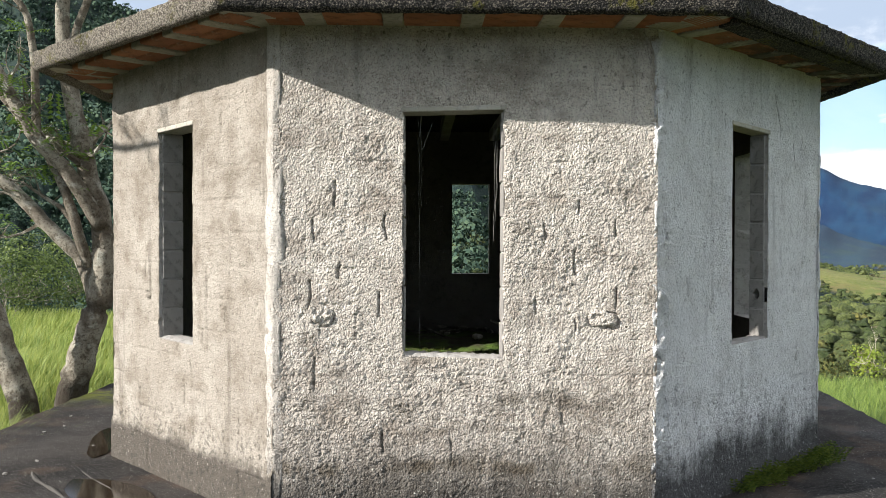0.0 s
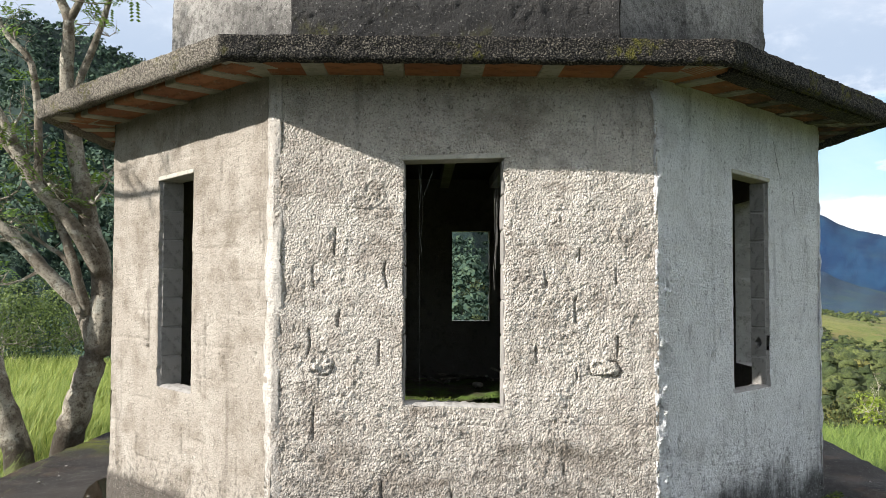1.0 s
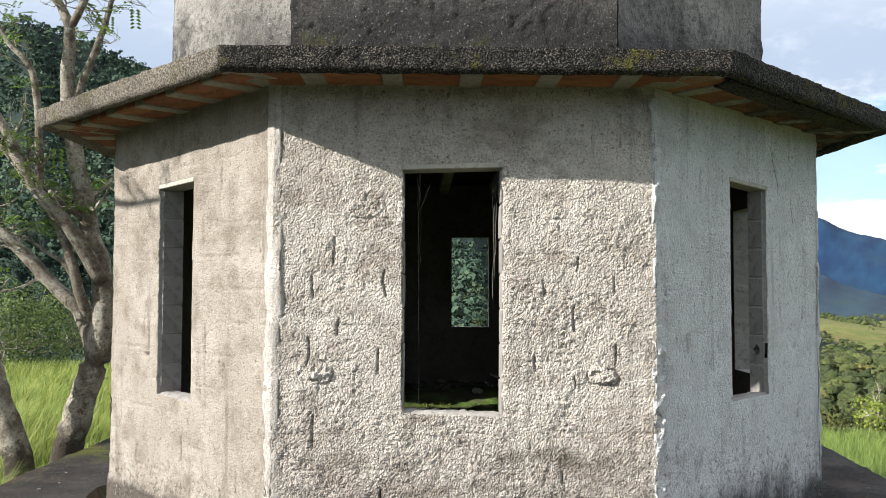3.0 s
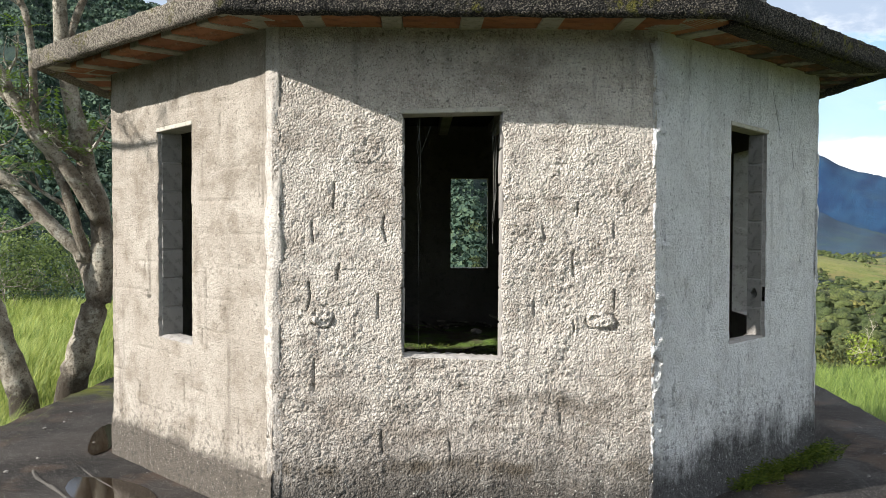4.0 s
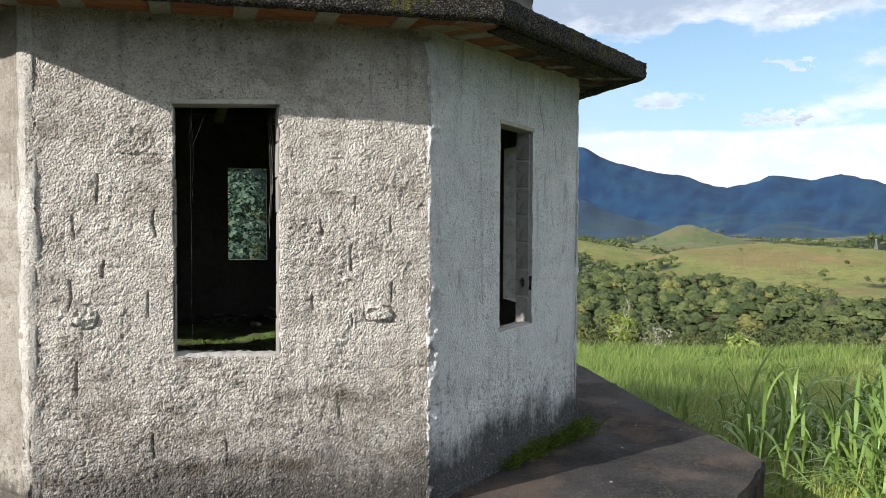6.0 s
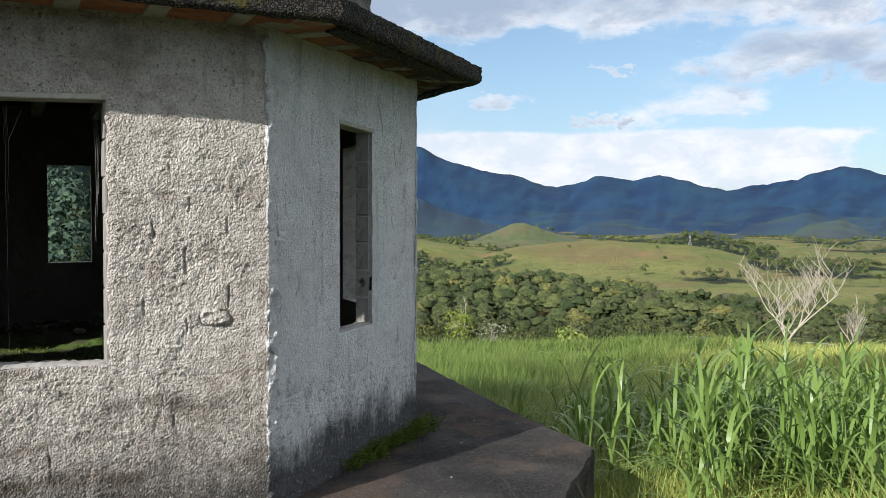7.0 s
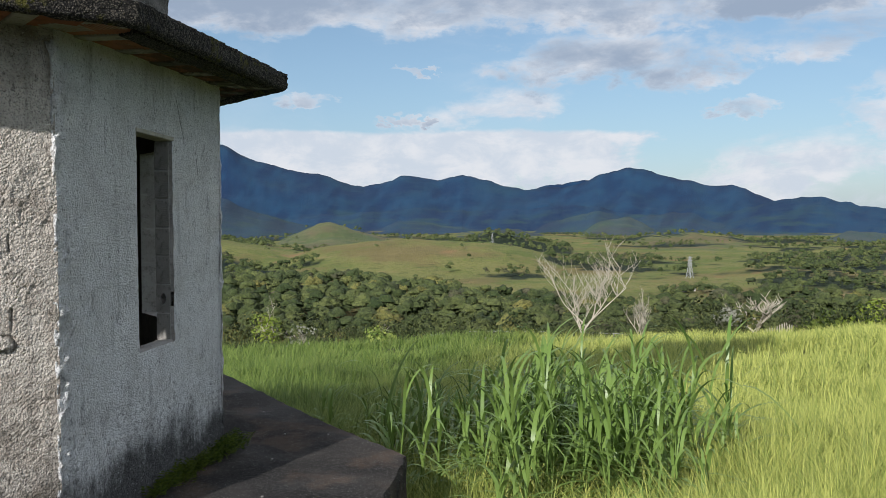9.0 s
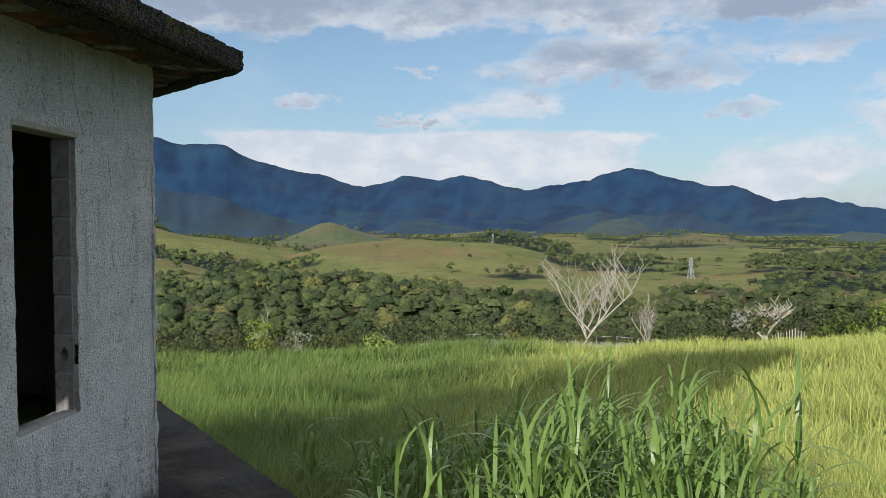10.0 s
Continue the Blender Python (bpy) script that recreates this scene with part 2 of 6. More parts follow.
def plaster(name, light, tint, stain, grime=0.45, top_grime=0.5, foot=0.0, moss=0.0, relief=0.7, solid=0.08, band=False, wave=1.0, grain=0.6, specks=0.5, foot_color=(0.028, 0.028, 0.028)):
    """Old cement plaster: pale patches, brown runs, dark mildew over the foot and under the eaves."""
    m = Mat(name, 0.95)
    big = m.noise(1.1, 3, 0.6)
    mid = m.noise(5.0, 5, 0.62)
    fine = m.noise(38.0, 5, 0.7)
    runs = m.noise(1.0, 4, 0.6, m.mapped((9, 9, 0.55)))
    c = m.mix(m.ramp(big, 0.38, 0.66), tint, light)
    c = m.mix(m.ramp(mid, 0.45, 0.72, 0, 0.75), c, stain)
    c = m.mix(m.ramp(runs, 0.56, 0.72, 0, 0.42), c, tuple(v * 0.45 for v in stain))
    c = m.mix(m.ramp(fine, 0.52, 0.75, 0, 0.40), c, tuple(v * 0.6 for v in stain))
    c = m.mix(m.ramp(m.noise(30, 4, 0.65, m.mapped((1, 1, 1), (7, 1, 3))), 0.60, 0.70, 0, 0.5), c, tuple(min(0.8, v * 1.15) for v in light))
    c = m.mix(m.ramp(m.noise(2.1, 5, 0.7, m.mapped((1, 1, 1.7), (1, 8, 2))), 0.50, 0.64, 0, 0.55), c, stain)
    pits = m.ramp(m.noise(85, 4, 0.7, m.mapped((1, 1, 0.7), (2, 5, 1))), 0.30, 0.44, 0.45, 1.0)
    c = m.mix(pits, tuple(v * 0.55 for v in stain), c)
    z = m.math("SUBTRACT", m.axis(2), foot)
    edge = m.math("ADD", z, m.math("MULTIPLY", m.math("SUBTRACT", m.noise(2.6, 5, 0.7), 0.5), 0.55 * wave))
    edge = m.math("ADD", edge, m.math("MULTIPLY", m.math("SUBTRACT", m.noise(1.0, 4, 0.7, m.mapped((14, 14, 1.2))), 0.5), 0.35 * wave))
    c = m.mix(m.ramp(edge, solid, grime, 0.93, 0.0), c, foot_color)
    speck = m.ramp(m.noise(26, 4, 0.7), 0.52, 0.6)
    c = m.mix(m.math("MULTIPLY", speck, m.ramp(edge, 0.2, grime * 2.2, 0.55, 0.0)), c, (0.04, 0.038, 0.034))
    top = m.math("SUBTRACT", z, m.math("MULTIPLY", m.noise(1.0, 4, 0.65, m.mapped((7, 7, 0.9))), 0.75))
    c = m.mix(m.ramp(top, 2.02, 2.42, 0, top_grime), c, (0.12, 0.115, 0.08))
    drip = m.math("MULTIPLY", m.ramp(m.noise(1.0, 5, 0.7, m.mapped((46, 46, 4.5), (3, 1, 5))), 0.63, 0.68), m.ramp(z, 1.7, 2.4, 0.0, 0.7))
    c = m.mix(drip, c, tuple(min(0.8, v * 1.05) for v in light))
    freck = m.ramp(m.noise(120, 3, 0.75, m.mapped((1, 1, 1), (5, 3, 9))), 0.55, 0.63, 0, specks)
    c = m.mix(freck, c, tuple(v * 0.35 for v in stain))
    holes = m.ramp(m.noise(46, 3, 0.7, m.mapped((1, 1, 0.8), (3, 9, 5))), 0.60, 0.66, 0, specks)
    c = m.mix(holes, c, tuple(v * 0.30 for v in stain))
    crumbs = m.ramp(m.noise(64, 3, 0.7, m.mapped((1, 1, 1), (8, 3, 2))), 0.60, 0.68, 0, 0.55)
    c = m.mix(crumbs, c, tuple(min(0.82, v * 1.2) for v in light))
    if moss:
        g = m.math("MULTIPLY", m.ramp(m.noise(2.0, 4, 0.6), 0.50, 0.60), m.ramp(edge, 0.45, 0.1, 0, moss))
        c = m.mix(m.math("MULTIPLY", g, m.ramp(m.noise(24, 4, 0.7), 0.4, 0.55)), c, (0.10, 0.095, 0.018))
    if band:
        # damp brown bands along two block courses
        sway = m.math("MULTIPLY", m.math("SUBTRACT", m.noise(1.6, 4, 0.6, m.mapped((1, 1, 1), (9, 2, 4))), 0.5), 0.22)
        zz = m.math("ADD", z, sway)
        for height, width, amount in ((0.60, 0.07, 0.62), (0.24, 0.06, 0.75), (0.44, 0.03, 0.40)):
            near = m.ramp(m.math("ABSOLUTE", m.math("SUBTRACT", zz, height)), width, width * 0.2, 0.0, amount)
            near = m.math("MULTIPLY", near, m.ramp(m.noise(3.4, 5, 0.7, m.mapped((1, 1, 0.4), (height * 30, 1, 1))), 0.42, 0.60))
            c = m.mix(near, c, (0.085, 0.068, 0.046))
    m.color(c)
    h = m.math("ADD", m.math("MULTIPLY", fine, 0.8), m.math("ADD", m.noise(150, 3, 0.75), m.math("MULTIPLY", pits, 0.6)))
    h = m.math("SUBTRACT", h, m.math("MULTIPLY", m.voronoi(88, vec=m.mapped((1, 1, 0.85))), grain))
    m.bump(m.math("ADD", h, m.math("MULTIPLY", m.noise(70, 3, 0.7, m.mapped((1, 1, 0.8), (1, 4, 4))), 0.7)), 0.011 * relief, 1.0)
    return m.m


# light put into colour: RIGHT raised against its shade, LEFT lowered against the sun
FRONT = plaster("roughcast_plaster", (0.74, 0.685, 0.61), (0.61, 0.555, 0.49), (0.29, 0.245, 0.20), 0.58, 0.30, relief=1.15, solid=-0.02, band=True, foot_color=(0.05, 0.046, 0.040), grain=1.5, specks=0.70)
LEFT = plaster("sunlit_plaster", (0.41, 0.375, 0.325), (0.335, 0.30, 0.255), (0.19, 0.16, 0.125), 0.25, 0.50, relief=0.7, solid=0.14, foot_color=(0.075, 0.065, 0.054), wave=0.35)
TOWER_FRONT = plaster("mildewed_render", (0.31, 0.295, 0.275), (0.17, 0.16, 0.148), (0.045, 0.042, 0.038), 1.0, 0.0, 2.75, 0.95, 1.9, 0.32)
# besides weathering, this mottled tone carries the trees' dappled shade on the sides
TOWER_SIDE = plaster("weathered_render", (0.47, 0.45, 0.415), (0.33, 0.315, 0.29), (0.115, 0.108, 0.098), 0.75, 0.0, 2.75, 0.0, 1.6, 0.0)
CORNER = plaster("corner_plaster", (0.66, 0.62, 0.56), (0.56, 0.52, 0.47), (0.36, 0.33, 0.29), 0.4, 0.3, relief=0.9)
RIGHT = plaster("shade_lifted_plaster", (0.92, 0.92, 0.92), (0.84, 0.84, 0.84), (0.68, 0.67, 0.66), 0.40, 0.30, relief=1.4, solid=0.08, specks=0.72, grain=0.9)


def concrete(name, c1, c2, dark, scale=1.0, moss=0.0, bump=0.006, rough=0.93, mould_shade=0.0):
    m = Mat(name, rough)
    a = m.noise(1.7 * scale, 5, 0.62)
    b = m.noise(14 * scale, 5, 0.7)
    c = m.mix(m.ramp(a, 0.35, 0.65), c1, c2)
    c = m.mix(m.ramp(b, 0.5, 0.68, 0, 0.7), c, dark)
    if moss:
        g = m.math("MULTIPLY", m.ramp(m.noise(2.2, 4, 0.6), 0.52, 0.62), m.ramp(m.noise(21, 4, 0.7), 0.42, 0.6, 0, moss))
        c = m.mix(g, c, (0.085, 0.095, 0.018))
    if mould_shade:
        c = m.mould_shade(c, mould_shade)
    m.color(c)
    m.bump(m.math("ADD", m.noise(60 * scale, 4, 0.7), m.math("MULTIPLY", b, 0.8)), bump, 0.8)
    return m.m


BLOCK = concrete("grey_block", (0.30, 0.285, 0.265), (0.235, 0.225, 0.21), (0.15, 0.142, 0.132), 2.0)
MORTAR = concrete("joint_mortar", (0.40, 0.385, 0.36), (0.31, 0.295, 0.275), (0.18, 0.17, 0.16), 2.0)
PILASTER = concrete("corner_render", (0.52, 0.505, 0.48), (0.38, 0.37, 0.35), (0.20, 0.19, 0.175), 2.6, bump=0.014)
# the room's dimness is put into this tone, well below the outer plaster
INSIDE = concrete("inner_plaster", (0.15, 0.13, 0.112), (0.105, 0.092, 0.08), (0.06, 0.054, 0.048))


def pebble_mat():
    """Washed pebble concrete: rounded stones in dark dirt, moss in patches."""
    m = Mat("pebbly_concrete", 0.93)
    cell = m.voronoi(105)
    tone = m.noise(80, 2, 0.5, m.mapped((1, 1, 1), (4, 2, 7)))
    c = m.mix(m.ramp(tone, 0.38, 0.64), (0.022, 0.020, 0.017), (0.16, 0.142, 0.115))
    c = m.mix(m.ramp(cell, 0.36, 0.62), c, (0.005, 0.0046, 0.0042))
    # left side painted paler for the sun on it, with less dirt
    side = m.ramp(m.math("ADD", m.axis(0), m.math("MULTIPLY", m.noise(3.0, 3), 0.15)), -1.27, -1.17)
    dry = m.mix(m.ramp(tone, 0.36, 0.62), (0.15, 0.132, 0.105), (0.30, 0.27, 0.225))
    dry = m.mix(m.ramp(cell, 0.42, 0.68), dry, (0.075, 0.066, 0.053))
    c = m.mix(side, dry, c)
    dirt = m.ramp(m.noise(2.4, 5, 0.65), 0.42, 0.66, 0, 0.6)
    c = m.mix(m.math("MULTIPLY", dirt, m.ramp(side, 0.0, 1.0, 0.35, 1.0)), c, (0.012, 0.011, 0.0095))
    g = m.math("MULTIPLY", m.ramp(m.noise(2.6, 4, 0.6, m.mapped((1, 1, 1), (2, 6, 1))), 0.54, 0.62), m.ramp(m.noise(30, 4, 0.7), 0.46, 0.58, 0, 0.9))
    c = m.mix(g, c, (0.085, 0.080, 0.012))
    m.color(c)
    m.bump(m.math("ADD", m.math("MULTIPLY", cell, -1.0), m.math("MULTIPLY", m.noise(110, 3, 0.7), 0.5)), 0.014, 1.0)
    return m.m


ROOF_EDGE = pebble_mat()
JOIST = concrete("precast_joist", (0.33, 0.31, 0.25), (0.24, 0.225, 0.175), (0.12, 0.11, 0.085), 2, mould_shade=0.75)
LINTEL = concrete("lintel_concrete", (0.46, 0.43, 0.37), (0.36, 0.34, 0.29), (0.2, 0.19, 0.17), 2)
CABLE = concrete("cobweb_grey", (0.2, 0.2, 0.19), (0.14, 0.14, 0.13), (0.1, 0.1, 0.1))


def clay():
    m = Mat("red_clay_tile", 0.85)
    r = m.object_random()
    c = m.mix(r, (0.21, 0.085, 0.045), (0.31, 0.135, 0.068))
    c = m.mix(m.ramp(m.noise(9, 5, 0.65), 0.48, 0.7, 0, 0.8), c, (0.13, 0.055, 0.03))
    c = m.mix(m.ramp(m.noise(3, 4, 0.6), 0.58, 0.75, 0, 0.7), c, (0.48, 0.40, 0.30))
    m.color(m.mould_shade(c, 0.8))
    m.bump(m.noise(70, 4, 0.6), 0.004, 0.6)
    return m.m


CLAY = clay()


def apron_mat():
    m = Mat("damp_concrete", 0.9)
    m.b.inputs["Specular IOR Level"].default_value = 0.08
    a = m.noise(0.9, 5, 0.6)
    c = m.mix(m.ramp(a, 0.4, 0.62), (0.017, 0.0162, 0.0157), (0.042, 0.038, 0.035))
    c = m.mix(m.ramp(m.noise(1.6, 4, 0.6, m.mapped((1, 1, 1), (4, 7, 0))), 0.50, 0.64, 0, 0.6), c, (0.090, 0.062, 0.045))
    grit = m.ramp(m.noise(70, 3, 0.75), 0.50, 0.66, 0, 0.85)
    c = m.mix(grit, c, (0.085, 0.080, 0.076))
    c = m.mix(m.ramp(m.noise(110, 2, 0.6), 0.66, 0.72), c, (0.42, 0.41, 0.39))
    y = m.axis(1)
    moss = m.math("MULTIPLY", m.ramp(m.noise(1.3, 4, 0.65), 0.47, 0.56), m.ramp(y, 3.3, 4.6))
    c = m.mix(m.math("MULTIPLY", moss, m.ramp(m.axis(0), -2.9, -3.3)), c, (0.10, 0.115, 0.012))
    m.color(c)
    m.rough(m.ramp(m.noise(1.1, 3, 0.5), 0.4, 0.6, 0.7, 0.95))
    m.bump(m.math("ADD", m.noise(80, 4, 0.7), m.math("MULTIPLY", m.noise(9, 4, 0.6), 2.0)), 0.008, 0.8)
    return m.m


APRON = apron_mat()


def water_mat():
    m = Mat("puddle_water", 0.06)
    m.b.inputs["Specular IOR Level"].default_value = 0.5
    m.color(m.mix(m.noise(3, 3), (0.012, 0.008, 0.005), (0.024, 0.016, 0.010)))
    return m.m


WATER = water_mat()


def moss_mat():
    m = Mat("floor_moss", 1.0)
    c = m.mix(m.ramp(m.noise(2.5, 5, 0.65), 0.4, 0.62), (0.06, 0.045, 0.03), (0.10, 0.17, 0.025))
    c = m.mix(m.ramp(m.noise(45, 4, 0.7), 0.45, 0.65, 0, 0.7), c, (0.04, 0.075, 0.012))
    m.color(c)
    m.bump(m.noise(90, 4, 0.7), 0.02, 1.0)
    return m.m


MOSS = moss_mat()


def bark_mat():
    m = Mat("lichen_bark", 0.95)
    c = m.mix(m.ramp(m.noise(3.5, 4, 0.6), 0.38, 0.62), (0.13, 0.11, 0.085), (0.33, 0.305, 0.25))
    c = m.mix(m.ramp(m.noise(17, 5, 0.7), 0.5, 0.66, 0, 0.85), c, (0.075, 0.06, 0.04))
    c = m.mix(m.ramp(m.noise(6, 4, 0.6, m.mapped((1, 1, 1), (3, 9, 1))), 0.55, 0.66, 0, 0.8), c, (0.40, 0.395, 0.34))
    c = m.mix(m.ramp(m.noise(48, 4, 0.75), 0.52, 0.62, 0, 0.7), c, (0.06, 0.048, 0.034))
    damp = m.math("ADD", m.axis(2), m.math("MULTIPLY", m.noise(5, 4, 0.65), 0.7))
    c = m.mix(m.ramp(damp, 0.98, 0.78, 0, 0.85), c, (0.035, 0.028, 0.02))
    m.color(c)
    m.bump(m.math("ADD", m.noise(40, 5, 0.7), m.noise(9, 3, 0.6, m.mapped((1, 1, 0.25)))), 0.022, 1.0)
    return m.m


BARK = bark_mat()
DEAD = concrete("bleached_wood", (0.46, 0.42, 0.35), (0.36, 0.32, 0.26), (0.20, 0.17, 0.13), 4)


def leaf_mat(name, a, b, c, translucent=0.35, gloss=0.55):
    m = Mat(name, gloss)
    r = m.island()
    col = m.mix(r, a, b)
    col = m.mix(m.ramp(m.noise(0.6, 2), 0.45, 0.65), col, c)
    m.color(col)
    m.leafy(translucent)
    return m.m


LEAF = leaf_mat("fresh_leaf", (0.10, 0.19, 0.03), (0.17, 0.27, 0.045), (0.13, 0.20, 0.03))
FERN = leaf_mat("fern_leaf", (0.038, 0.070, 0.012), (0.15, 0.19, 0.032), (0.10, 0.12, 0.02))
CANE = leaf_mat("cane_leaf", (0.05, 0.11, 0.02), (0.25, 0.35, 0.09), (0.11, 0.20, 0.04), 0.25, 0.36)


def grass_mat():
    """Green blades by the house, a drier yellow stand out to the right and a fresh one by the trees."""
    m = Mat("meadow_grass", 0.55)
    r = m.island()
    x = m.math("ADD", m.axis(0), m.math("MULTIPLY", m.math("SUBTRACT", m.noise(0.22, 4, 0.65), 0.5), 9.0))
    side = m.math("SUBTRACT", x, m.math("MULTIPLY", m.axis(1), 1.12))
    # zones also paint shade near the house and sun out to the right
    dry = m.ramp(side, -2.5, 6.0)
    fresh = m.ramp(x, 1.0, -3.0)
    c = m.mix(r, (0.050, 0.100, 0.014), (0.205, 0.275, 0.060))
    c = m.mix(m.ramp(m.noise(0.9, 3), 0.5, 0.68, 0, 0.35), c, (0.20, 0.22, 0.06))
    c = m.mix(fresh, c, m.mix(r, (0.09, 0.16, 0.022), (0.36, 0.40, 0.10)))
    c = m.mix(dry, c, m.mix(r, (0.12, 0.18, 0.03), (0.55, 0.56, 0.15)))
    m.color(c)
    m.leafy(0.30)
    return m.m


GRASS = grass_mat()


def canopy_mat():
    m = Mat("woodland_canopy", 0.9)
    r = m.attribute("tone").outputs["Fac"]
    n = m.noise(0.02, 3)
    c = m.mix(r, (0.029, 0.052, 0.015), (0.168, 0.190, 0.060))
    c = m.mix(m.ramp(r, 0.93, 0.96), c, (0.23, 0.215, 0.06))
    c = m.mix(m.ramp(r, 0.06, 0.03), c, (0.11, 0.10, 0.06))
    c = m.mix(m.ramp(m.island(), 0.0, 1.0, 0.0, 0.25), c, (0.10, 0.13, 0.04))
    c = m.mix(m.ramp(n, 0.5, 0.65, 0, 0.45), c, (0.03, 0.055, 0.022))
    c = m.mix(m.ramp(m.noise(0.55, 5, 0.75), 0.42, 0.60, 0, 0.60), c, (0.014, 0.026, 0.008))
    c = m.mix(m.ramp(m.noise(0.8, 4, 0.7, m.mapped((1, 1, 1), (7, 3, 1))), 0.55, 0.66, 0, 0.55), c, (0.13, 0.15, 0.05))
    m.color(c)
    m.bump(m.noise(0.9, 5, 0.75), 1.6, 1.0)
    return m.m


CANOPY = canopy_mat()
# leaf greens shifted to blue, a little distance haze in the colour
FOREST = leaf_mat("mountain_forest", (0.022, 0.050, 0.034), (0.075, 0.115, 0.065), (0.036, 0.068, 0.052), 0.1, 0.9)


def land_mat():
    """Ground cover by the land's own map: pasture, woodland, bare soil, and distance with blue haze painted in."""
    m = Mat("land", 1.0)
    at = m.attribute("cover")
    sep = m.nt.nodes.new("ShaderNodeSeparateColor")
    m.link(at.outputs["Color"], sep.inputs[0])
    wood, far, soil = sep.outputs[0], sep.outputs[1], sep.outputs[2]
    near = m.noise(0.35, 5, 0.65)
    wide = m.noise(0.012, 5, 0.6)
    c = m.mix(m.ramp(wide, 0.38, 0.62), (0.120, 0.145, 0.036), (0.195, 0.185, 0.062))
    c = m.mix(m.ramp(near, 0.4, 0.65, 0, 0.6), c, (0.085, 0.12, 0.018))
    c = m.mix(m.ramp(m.noise(0.06, 6, 0.75), 0.53, 0.63, 0, 0.6), c, (0.055, 0.075, 0.02))
    c = m.mix(m.ramp(m.noise(0.0055, 5, 0.6, m.mapped((1, 1, 2), (3, 7, 0))), 0.50, 0.62, 0, 0.65), c, (0.16, 0.115, 0.05))
    c = m.mix(m.ramp(m.noise(0.03, 5, 0.7, m.mapped((1, 1, 3), (9, 2, 0))), 0.56, 0.68, 0, 0.6), c, (0.23, 0.17, 0.075))
    # ground within the grass painted dark, as shade between the blades
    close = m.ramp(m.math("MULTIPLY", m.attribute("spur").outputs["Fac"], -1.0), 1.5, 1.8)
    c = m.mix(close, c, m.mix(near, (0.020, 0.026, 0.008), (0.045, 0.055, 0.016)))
    c = m.mix(m.math("MULTIPLY", soil, 0.6), c, (0.25, 0.14, 0.07))
    w = m.mix(m.ramp(m.noise(0.10, 5, 0.75), 0.4, 0.62), (0.006, 0.016, 0.006), (0.022, 0.036, 0.012))
    c = m.mix(wood, c, w)
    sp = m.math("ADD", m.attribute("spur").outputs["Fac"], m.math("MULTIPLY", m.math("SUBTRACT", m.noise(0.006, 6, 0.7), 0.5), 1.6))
    # haze of distance put into the base colour, by the far channel
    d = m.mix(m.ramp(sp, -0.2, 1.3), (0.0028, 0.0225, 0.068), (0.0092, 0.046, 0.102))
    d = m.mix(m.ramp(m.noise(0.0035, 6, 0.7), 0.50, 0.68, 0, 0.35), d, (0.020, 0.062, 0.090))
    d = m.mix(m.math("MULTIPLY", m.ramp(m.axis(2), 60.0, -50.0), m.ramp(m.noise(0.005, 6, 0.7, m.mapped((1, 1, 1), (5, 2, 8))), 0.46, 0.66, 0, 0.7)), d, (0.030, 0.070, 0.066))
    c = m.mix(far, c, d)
    m.color(c)
    big = m.math("MULTIPLY", m.math("MULTIPLY", m.noise(0.016, 7, 0.72), far), 1.5)
    m.bump(m.math("ADD", m.noise(0.09, 5, 0.8), big), 7.0, 0.75)
    return m.m


LAND = land_mat()
ASPHALT = concrete("road_asphalt", (0.25, 0.24, 0.23), (0.21, 0.20, 0.19), (0.15, 0.145, 0.14), 0.2)
STEEL = concrete("galvanised_steel", (0.42, 0.43, 0.44), (0.34, 0.35, 0.36), (0.25, 0.25, 0.25), 1)
WHITEWALL = concrete("white_house_paint", (0.36, 0.345, 0.32), (0.30, 0.285, 0.265), (0.22, 0.21, 0.20), 0.5)
ROOFTILE = concrete("orange_roof_tile", (0.44, 0.17, 0.08), (0.36, 0.13, 0.07), (0.24, 0.10, 0.06), 0.6)

# ---- land ----
EYE_Z = 1.65


def smooth(a, b, x):
    t = np.clip((x - a) / (b - a), 0, 1)
    return t * t * (3 - 2 * t)


def profile(pairs):
    xs, ys = zip(*sorted(pairs))
    return lambda az: np.interp(az, xs, ys)


FLOOR = -62.0


def rolling(mean, swing, seed):
    """A crest that wanders about a mean height, in degrees."""
    return lambda az: mean + swing * fbm(np.stack([az, 0 * az, 0 * az + seed], 1), 7.0, 4, seed)


